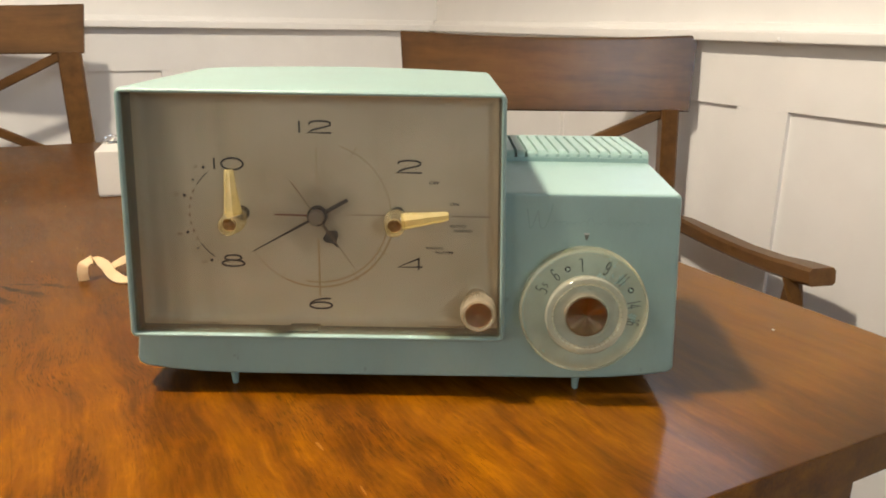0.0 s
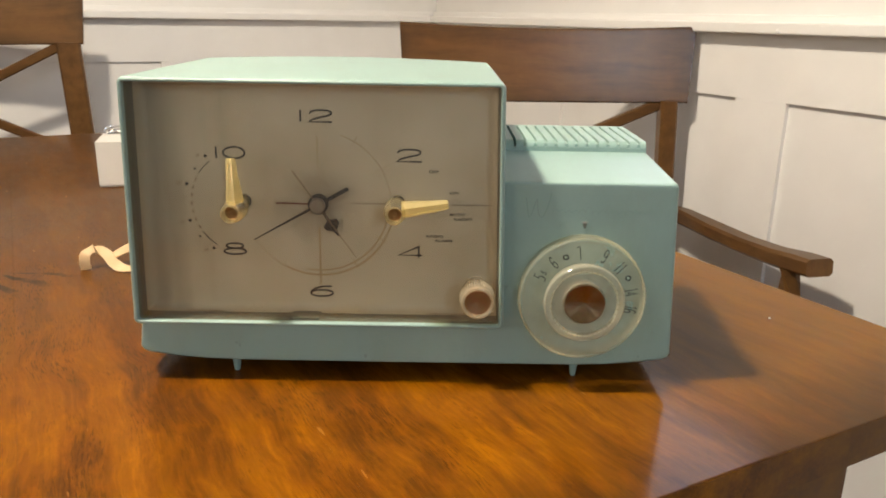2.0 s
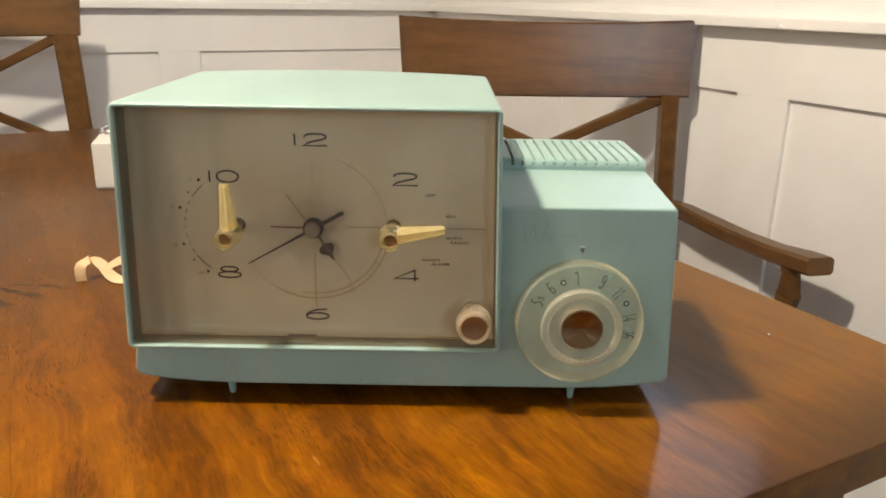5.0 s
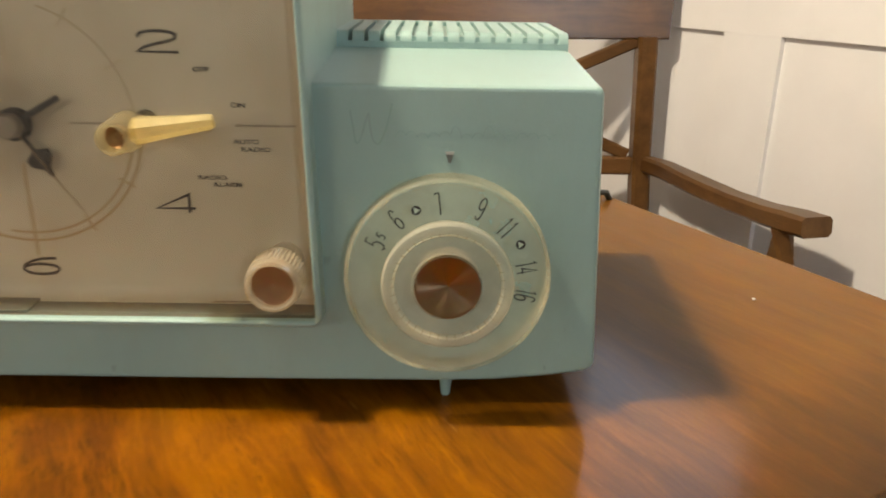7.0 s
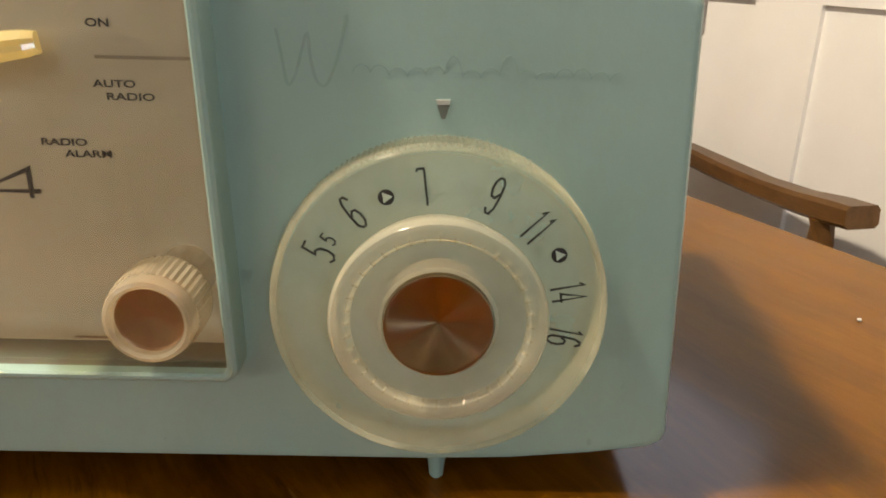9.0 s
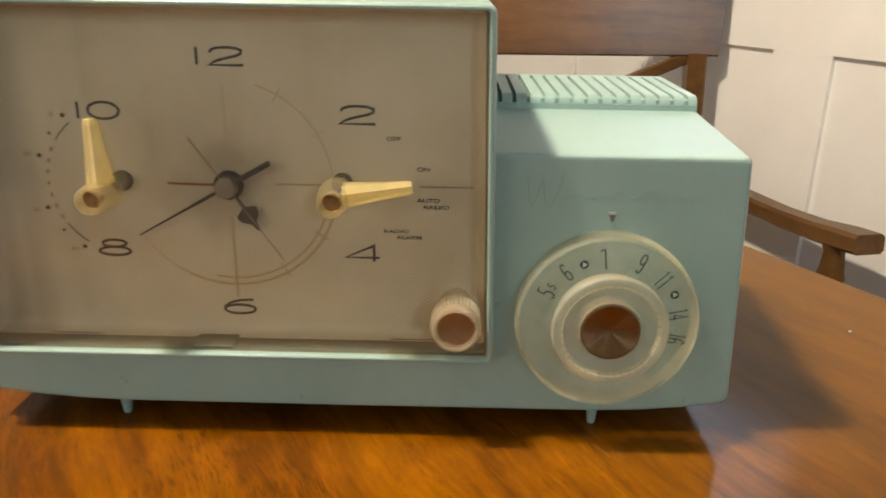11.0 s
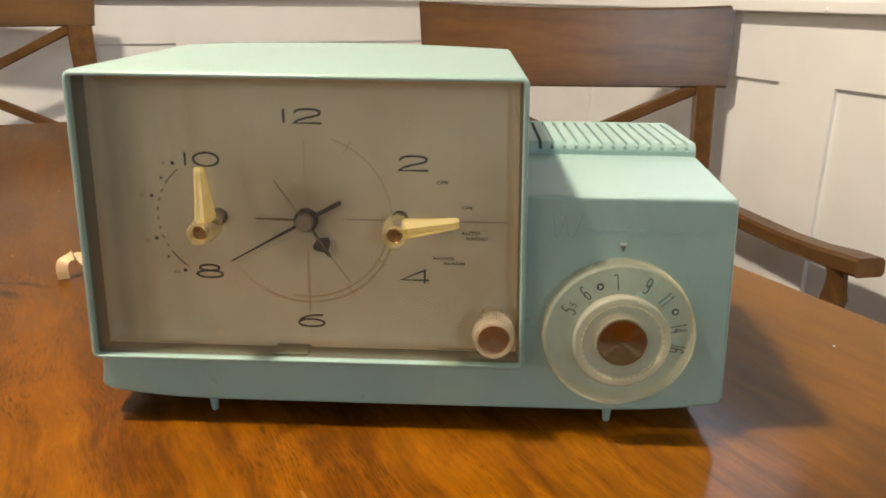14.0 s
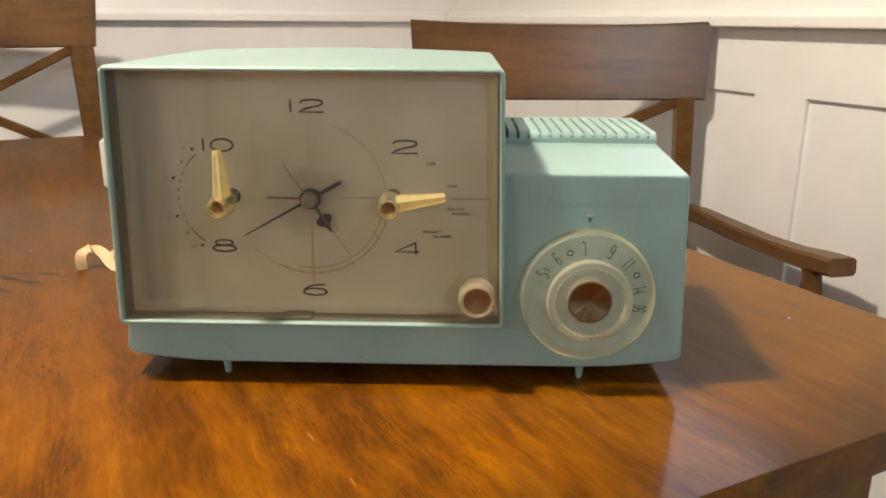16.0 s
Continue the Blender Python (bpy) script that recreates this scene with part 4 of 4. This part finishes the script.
for a in (152, 161, 170, 179, 188, 197, 206):
    bm = bmesh.new()
    stroke(bm, arc(-0.0995, 0.8605, 0.0330, 0.0330, a, a + 3.6, 3), 0.0010, FY)
    rp("scale_dash", bm, SEPIA, "", face, 0)
for x0, x1 in ((-0.1385, -0.1160), (0.0155, 0.0400)):
    rp("print_bar", boxed(x0, x1, 0.4553, 0.4566, 0.7900, 0.7913), SEPIA, "", face, 0)


def tapered(pts, y, depth):
    bm = bmesh.new()
    loft(bm, [[(x, yy, z) for x, z in pts] for yy in (y, y - depth)])
    return bm


def hand(angle, length, w0, w1, tail=0.0, tail_w=0.0):
    """Outline of a clock hand at an angle clockwise from twelve, in degrees."""
    a = radians(angle)
    d, s = Vector((math.sin(a), math.cos(a))), Vector((math.cos(a), -math.sin(a)))
    o = Vector((HX, HZ))
    pts = [o + d * length + s * w1, o + s * w0]
    if tail:
        pts += [o - d * 0.006 + s * w0, o - d * 0.0065 + s * tail_w, o - d * tail + s * tail_w]
        pts += [o - d * tail - s * tail_w, o - d * 0.0065 - s * tail_w, o - d * 0.006 - s * w0]
    return pts + [o - s * w0, o + d * length - s * w1]


HY = FACE_Y - 0.0035
rp("minute_hand", tapered(hand(240.5, 0.0462, 0.0009, 0.0003, 0.0215, 0.0012), HY, 0.0005), INK, "black minute hand with a thick tail", None, 0)
ha = radians(148)
d, s, o = Vector((math.sin(ha), math.cos(ha))), Vector((math.cos(ha), -math.sin(ha))), Vector((HX, HZ))
hp = [(0.0, 0.0008), (0.0115, 0.0008), (0.0135, 0.0050), (0.0165, 0.0046), (0.0195, 0.0012), (0.0232, 0.0006)]
rp("hour_hand", tapered([o + d * l + s * w for l, w in hp] + [o + d * l - s * w for l, w in hp[::-1]], HY + 0.001, 0.0005), INK, "black spade hour hand", None, 0)
rp("alarm_hand", tapered(hand(271, 0.0262, 0.0006, 0.0004), HY + 0.0018, 0.0004), RED, "red-brown alarm hand", None, 0)
rp("second_hand", tapered(hand(145, 0.040, 0.00022, 0.00018, 0.026, 0.00035), HY - 0.0012, 0.0003), SEPIA, "thin bronze second hand", None, 0)
bm = bmesh.new()
lathe(bm, HX, HZ, [(0.0062, FACE_Y), (0.0062, HY + 0.0002), (0.0056, HY - 0.0006)], 32)
hub = rp("hub", bm, INK, "black hub ring")
bm = bmesh.new()
lathe(bm, HX, HZ, [(0.0046, HY), (0.0046, 0.4535), (0.0040, 0.4528), (0.0002, 0.4526)], 32)
rp("hub_cap", bm, CAP, "grey bronze hub cap", hub)


def pointer_knob(x, z, angle, reach):
    bm = bmesh.new()
    lathe(bm, x, z, [(0.0036, FACE_Y), (0.0036, 0.4480), (0.0066, 0.4462), (0.0071, 0.4440), (0.0070, 0.4385), (0.0063, 0.4372)], 32, None, (False, False))
    kn = rp("pointer_knob", bm, AMBER, "yellowed clear plastic pointer knob")
    bm = bmesh.new()
    lathe(bm, x, z, [(0.0063, 0.4374), (0.0060, 0.4300), (0.0056, 0.4276), (0.0049, 0.4270), (0.0043, 0.4276), (0.0040, 0.4330)], 28, None, (False, False))
    rp("knob_collar", bm, AMBER, "", kn)
    a = radians(angle)
    d, s = Vector((math.sin(a), math.cos(a))), Vector((math.cos(a), -math.sin(a)))
    o = Vector((x, z))
    loops = []
    for l, w, y0, y1 in ((0.0040, 0.0046, 0.4440, 0.4335), (0.0100, 0.0041, 0.4432, 0.4345), (reach * 0.6, 0.0033, 0.4420, 0.4362), (reach * 0.93, 0.0027, 0.4415, 0.4375), (reach, 0.0022, 0.4410, 0.4385)):
        loop = []
        for q, y in ((-1, y0), (1, y0), (1, y0 * 0.45 + y1 * 0.55), (0.42, y1), (0.0, y1 + 0.0002), (-0.42, y1), (-1, y0 * 0.45 + y1 * 0.55)):
            p = o + d * l + s * w * q
            loop.append((p.x, y, p.y))
        loops.append(loop)
    rp("pointer", loft(bmesh.new(), loops), AMBER_ARM, "", kn, 12)
    bm = bmesh.new()
    lathe(bm, x, z, [(0.0039, 0.4340), (0.0039, 0.4318), (0.0028, 0.4330), (0.0002, 0.4350)], 20)
    rp("brass_insert", bm, COPPER, "dull brass insert", kn)
    bm = bmesh.new()
    lathe(bm, x, z, [(0.0046, FACE_Y), (0.0046, FACE_Y - 0.0014), (0.0038, FACE_Y - 0.0016)], 24)
    rp("bushing", bm, INK, "", kn)


pointer_knob(-0.1002, 0.8618, -2, 0.0305)
pointer_knob(-0.0052, 0.8625, 82, 0.0315)

# round set knob at the face's lower corner
SX, SZ = 0.0447, 0.8080
bm = bmesh.new()
lathe(bm, SX, SZ, [(0.0072, FACE_Y), (0.0074, 0.4475), (0.0106, 0.4455), (0.0109, 0.4445)], 48, None, (False, False))
kn = rp("set_knob", bm, IVORY, "milky ribbed plastic set knob with a copper disc")
bm = bmesh.new()
lathe(bm, SX, SZ, [(0.0109, 0.4445), (0.0108, 0.4352), (0.0105, 0.4344)], 84, ((0, 1), -0.045), (False, False))
rp("ribbed_band", bm, IVORY, "", kn)
bm = bmesh.new()
lathe(bm, SX, SZ, [(0.0104, 0.4344), (0.0103, 0.4324), (0.0098, 0.4312), (0.0089, 0.4308), (0.0081, 0.4314), (0.0078, 0.4336), (0.0078, 0.4400)], 60, None, (False, False))
rp("knob_lip", bm, IVORY, "", kn)
bm = bmesh.new()
lathe(bm, SX, SZ, [(0.0079, 0.4395), (0.0079, 0.4330), (0.0072, 0.4334), (0.0002, 0.4344)], 40)
rp("copper_disc", bm, COPPER, "dished copper disc", kn)

# tuning dial
DX, DZ = 0.1090, 0.8090
bm = bmesh.new()
lathe(bm, DX, DZ, [(0.0372, 0.4384), (0.0300, 0.4380), (0.0232, 0.4380)], 96, None, (False, False))
dial = rp("tuning_dial", bm, ACRYLIC, "clear yellowed plastic tuning dial with a ribbed rim")
bm = bmesh.new()
lathe(bm, DX, DZ, [(0.0386, 0.4482), (0.0392, 0.4476), (0.0392, 0.4412), (0.0388, 0.4404)], 328, ((1, 2), -0.040), (False, False))
rp("dial_rim", bm, MILKY, "finely ribbed rim", dial)
bm = bmesh.new()
lathe(bm, DX, DZ, [(0.0388, 0.4404), (0.0387, 0.4380), (0.0383, 0.4373), (0.0380, 0.4371), (0.0377, 0.4374), (0.0372, 0.4386)], 144, None, (False, False))
rp("dial_lip", bm, MILKY, "", dial)
bm = bmesh.new()
lathe(bm, DX, DZ, [(0.0234, 0.4386), (0.0240, 0.4360), (0.0246, 0.4330), (0.0245, 0.4312), (0.0238, 0.4303), (0.0224, 0.4300), (0.0206, 0.4303), (0.0199, 0.4310), (0.0196, 0.4326)], 96, None, (False, False))
rp("dial_collar", bm, CLOUDY, "raised yellowed clear collar", dial)
bm = bmesh.new()
lathe(bm, DX, DZ, [(0.0197, 0.4324), (0.0160, 0.4324), (0.0134, 0.4320), (0.0126, 0.4312), (0.0124, 0.4330), (0.0124, 0.4400)], 72, None, (False, False))
rp("dial_boss", bm, CLOUDY, "milky recessed boss", dial)
for i in range(40):
    a = 2 * math.pi * i / 40
    ca, sa = math.cos(a), math.sin(a)
    q = [(DX + r * ca - w * sa, y, DZ + r * sa + w * ca) for r, w, y in ((0.0216, -0.00035, 0.4304), (0.0216, 0.00035, 0.4304), (0.0197, 0.0003, 0.4308), (0.0197, -0.0003, 0.4308))]
    top = [(DX + r * ca - w * sa, 0.43015, DZ + r * sa + w * ca) for r, w in ((0.0211, -0.0002), (0.0211, 0.0002), (0.0201, 0.00015), (0.0201, -0.00015))]
    bm = bmesh.new()
    loft(bm, [[(x, y + 0.002, z) for x, y, z in q], q, top])
    rp("collar_rib", bm, MILKY, "", dial, 0)
# the spun centre: a shallow dish whose turning marks catch the light in sectors
bm = bmesh.new()
rows = []
for r, y, wave in ((0.0122, 0.4405, 0), (0.0122, 0.4302, 0), (0.0119, 0.4301, 0), (0.0112, 0.43025, 0.00003), (0.0075, 0.4309, 0.00012), (0.0035, 0.4317, 0.00010), (0.0004, 0.4324, 0)):
    rows.append([(DX + r * math.cos(q), y + wave * (math.sin(5 * q + 0.7) + 0.6 * math.sin(9 * q)), DZ + r * math.sin(q)) for q in [2 * math.pi * i / 72 for i in range(72)]])
loft(bm, rows)
rp("brass_cone", bm, BRASS, "spun brass centre of the dial", dial)
NY = 0.4377
DIGITS = {
    "1": [([(0.30, 0.86), (0.62, 1.0), (0.62, 0.0)], False)],
    "4": [([(0.74, 0.0), (0.74, 1.0), (0.0, 0.28), (1.0, 0.28)], False)],
    "5": [([(0.95, 1.0), (0.18, 1.0), (0.10, 0.56), (0.45, 0.62), (0.85, 0.52), (1.0, 0.30), (0.85, 0.08), (0.45, 0.0), (0.05, 0.08)], False)],
    "6": [([(0.90, 0.86), (0.68, 1.0), (0.34, 1.0), (0.08, 0.82), (0.0, 0.45), (0.06, 0.12), (0.36, 0.0), (0.68, 0.0), (0.96, 0.14), (1.0, 0.34), (0.80, 0.52), (0.45, 0.55), (0.10, 0.40)], False)],
    "7": [([(0.0, 0.93), (0.10, 1.0), (0.74, 1.0), (0.80, 0.92), (0.74, 0.0)], False)],
    "9": [([(0.10, 0.14), (0.32, 0.0), (0.66, 0.0), (0.92, 0.18), (1.0, 0.55), (0.94, 0.88), (0.64, 1.0), (0.32, 1.0), (0.04, 0.86), (0.0, 0.66), (0.20, 0.48), (0.55, 0.45), (0.90, 0.60)], False)],
}


def dial_number(text, x, z, w, h, pen=0.0005):
    """Narrow drawn digits, upright towards the dial's rim, in the box w by h round (x, z)."""
    turn = math.atan2(x - DX, z - DZ)
    right, up = Vector((math.cos(turn), -math.sin(turn))), Vector((math.sin(turn), math.cos(turn)))
    each = w / len(text)
    bm = bmesh.new()
    for k, ch in enumerate(text):
        for pts, closed in DIGITS[ch]:
            run = [Vector((x, z)) + right * (each * k - w / 2 + each * (0.1 + 0.8 * u)) + up * (v - 0.5) * h for u, v in pts]
            stroke(bm, run, pen, NY, 0.00015, closed)
    rp("dial_number", bm, INK, "", dial, 0)


for text, x, z, w, h in (("5", 0.0822, 0.8232, 0.0030, 0.0076), ("6", 0.0899, 0.8326, 0.0028, 0.0080), ("7", 0.1051, 0.8386, 0.0026, 0.0084), ("9", 0.1206, 0.8370, 0.0028, 0.0084), ("11", 0.1302, 0.8300, 0.0048, 0.0082), ("14", 0.1382, 0.8148, 0.0054, 0.0078), ("16", 0.1384, 0.8036, 0.0054, 0.0078)):
    dial_number(text, x, z, w, h)
dial_number("5", 0.0843, 0.8262, 0.0018, 0.0036, 0.0004)
for x, z in ((0.0971, 0.8362), (0.1356, 0.8236)):
    bm = bmesh.new()
    lathe(bm, x, z, [(0.0018, NY), (0.0018, NY - 0.00012)], 24)
    rp("dial_mark", bm, INK, "", dial, 0)
    bm = tapered([(x + 0.0014 * math.sin(q), z + 0.0014 * math.cos(q)) for q in (1.4, 3.5, 5.6)], NY - 0.00014, 0.00008)
    rp("dial_mark", bm, PALE, "", dial, 0)

for ob in [dial] + [c for c in dial.children if c.name.startswith(("dial_boss", "collar_rib"))]:
    ob.visible_shadow = False

# index mark and the pressed maker's mark on the cabinet front
CY = 0.4490
mark = rp("index_mark", tapered([(0.1077, 0.8544), (0.1105, 0.8544), (0.1096, 0.8513), (0.1087, 0.8513)], CY + 0.0002, 0.0006), plain("dull_pewter", (0.15, 0.155, 0.14), 0.5, 0.3), "small pewter index mark", None, 0)
rp("mark_top", tapered([(0.1075, 0.8555), (0.1107, 0.8555), (0.1104, 0.8545), (0.1078, 0.8545)], CY + 0.0002, 0.0007), SILVER, "", mark, 0)
bm = bmesh.new()
stroke(bm, smooth_line([(0.0728, 0.8700), (0.0738, 0.8640), (0.0748, 0.8582), (0.0765, 0.8600), (0.0782, 0.8655), (0.0795, 0.8690), (0.0800, 0.8640), (0.0812, 0.8590), (0.0835, 0.8584), (0.0862, 0.8650), (0.0880, 0.8730)]), 0.00065, CY, 0.0001)
rp("maker_mark", bm, plain("pressed_mark", (0.236, 0.350, 0.322), 0.5), "faint pressed decorative mark", None, 0)
bm = bmesh.new()
run = []
for k in range(190):
    q = 2 * math.pi * k / 13
    tall = 2.4 if k // 13 in (5, 8) else 1.0
    run.append((0.0890 + k * 0.00031 - 0.00055 * math.sin(q), 0.8608 + 0.0017 * tall * (1 - math.cos(q)) * 0.5 + 0.0004 * math.sin(k * 0.13)))
stroke(bm, run, 0.00032, CY, 0.00008)
rp("maker_mark", bm, plain("worn_mark", (0.252, 0.372, 0.343), 0.5), "", None, 0)

bm = bmesh.new()
xs = shell_loop(0.4440, 0.0039)
loft(bm, [[(p[0], 0.4450, p[2]) for p in xs], [(p[0], 0.4440, p[2]) for p in xs]])
crystal = rp("crystal", bm, CRYSTAL, "clear plastic clock crystal", None, 0)
crystal.visible_shadow = False

# ---- things on the table ----
pack = thing("gift_box", pose(-0.387, 1.0566, 0.75, 0, 0, 15.7), "small white card box lying on the table", "box")
part("box_body", boxed(-0.056, 0.056, -0.055, 0.055, 0, 0.05, bevel=0.001), CARD, pack)
part("box_lid", boxed(-0.0572, 0.0572, -0.0562, 0.0562, 0.002, 0.060, bevel=0.0014), CARD, pack)
chain = thing("key_ring", (-0.430, 1.066, 0.81), "small tangled nickel key ring on a white box", "key ring")
for k in range(5):
    random.seed(k)
    pts = [(0.009 * math.cos(a) + 0.004 * (k - 2), 0.009 * math.sin(a) * (1 - 0.5 * (k % 2)), 0.0052 + 0.0037 * math.sin(a + 1.3 * k)) for a in [2 * math.pi * i / 18 for i in range(19)]]
    part("ring", tube(bmesh.new(), pts, 0.0015, 6), METAL, chain)

ribbon = thing("ribbon", (-0.280, 0.660, 0.75), "curled strip of beige ribbon lying on the table", "ribbon")
bm = bmesh.new()
BENDS = [((-0.3015, 0.650, 0.001), (1.0, 0.1, 0.0)), ((-0.3025, 0.650, 0.010), (1.0, 0.1, 0.0)), ((-0.301, 0.653, 0.0175), (0.95, 0.25, 0.1)), ((-0.294, 0.662, 0.0195), (0.6, 0.8, 0.0)),
         ((-0.284, 0.661, 0.0145), (0.5, 0.6, 0.5)), ((-0.274, 0.653, 0.0075), (0.6, 0.4, 0.6)), ((-0.261, 0.649, 0.003), (0.45, 0.8, 0.25)), ((-0.244, 0.654, 0.005), (0.1, 0.9, 0.3)),
         ((-0.226, 0.668, 0.012), (-0.2, 0.8, 0.5)), ((-0.244, 0.678, 0.021), (0.3, 0.6, 0.7)), ((-0.264, 0.677, 0.018), (0.5, 0.5, 0.6)), ((-0.283, 0.671, 0.009), (0.5, 0.6, 0.5))]


def glide(values, u):
    """A smooth run through the values."""
    k = min(int(u), len(values) - 2)
    f = u - k
    p = [Vector(values[max(0, min(len(values) - 1, k + o))]) for o in (-1, 0, 1, 2)]
    return 0.5 * (2 * p[1] + (p[2] - p[0]) * f + (2 * p[0] - 5 * p[1] + 4 * p[2] - p[3]) * f * f + (3 * p[1] - p[0] - 3 * p[2] + p[3]) * f ** 3)


base = Vector((-0.280, 0.660, 0.0))
rows = []
STEPS = 8 * (len(BENDS) - 1)
for i in range(STEPS + 1):
    u = i / 8
    c = (glide([q[0] for q in BENDS], u) - base) * 0.88 + Vector((0.004, 0.0, 0.0))
    t = (glide([q[0] for q in BENDS], min(u + 0.05, len(BENDS) - 1)) - glide([q[0] for q in BENDS], max(u - 0.05, 0))).normalized()
    side = glide([q[1] for q in BENDS], u)
    side = (side - t * side.dot(t)).normalized() * 0.0046
    nn = t.cross(side).normalized() * 0.0005
    rows.append([c - side - nn, c + side - nn, c + side + nn, c - side + nn])
low = min(p.z for r in rows for p in r)
rows = [[p - Vector((0, 0, low)) for p in r] for r in rows]
part("strip", loft(bm, rows), RIBBON, ribbon, smooth=60)

cord = thing("power_cord", (0.20, 0.66, 0.75), "thin dark power cord over the table edge", "power cord")
pts = [(-0.08, -0.045, 0.018), (-0.06, -0.01, 0.006), (-0.03, 0.03, 0.0025), (0.0, 0.06, 0.0028), (0.022, 0.085, 0.010), (0.040, 0.097, 0.006), (0.055, 0.105, -0.02), (0.058, 0.107, -0.10), (0.060, 0.110, -0.40), (0.062, 0.150, -0.745)]
part("cable", tube(bmesh.new(), pts, 0.0025, 8), DARK, cord)

crumb = thing("crumb", (0.281, 0.560, 0.75), "tiny pale crumb lying on the table", "crumb")
bm = bmesh.new()
bmesh.ops.create_icosphere(bm, subdivisions=1, radius=0.0010)
for v in bm.verts:
    v.co.z = max(0.0, v.co.z * 0.8 + 0.0007)
part("crumb_piece", bm, CARD, crumb)

# a dark bag slumped on the floor by the wall
sack = thing("bag", CORNER + Vector((SI, -CO, 0)) * 1.94 + Vector((-CO, -SI, 0)) * 0.115, "dark charcoal cloth bag on the floor against the wall", "bag")
bm = bmesh.new()
loops = []
for k, (z, r) in enumerate(((0.0, 0.86), (0.02, 0.97), (0.07, 1.0), (0.13, 0.95), (0.18, 0.84), (0.22, 0.66), (0.245, 0.42), (0.256, 0.14))):
    loop = []
    for i in range(28):
        a = 2 * math.pi * i / 28
        f = r * (1 + 0.07 * noise.noise(Vector((2 * math.cos(a), 2 * math.sin(a), 9 * z))))
        u, v = 0.165 * f * math.cos(a), 0.088 * f * math.sin(a)
        loop.append((u * SI + v * CO, -u * CO + v * SI, z * (1 + 0.03 * noise.noise(Vector((u * 20, v * 20, 3))))))
    loops.append(loop)
part("bag_body", loft(bm, loops), BAG, sack, smooth=80)
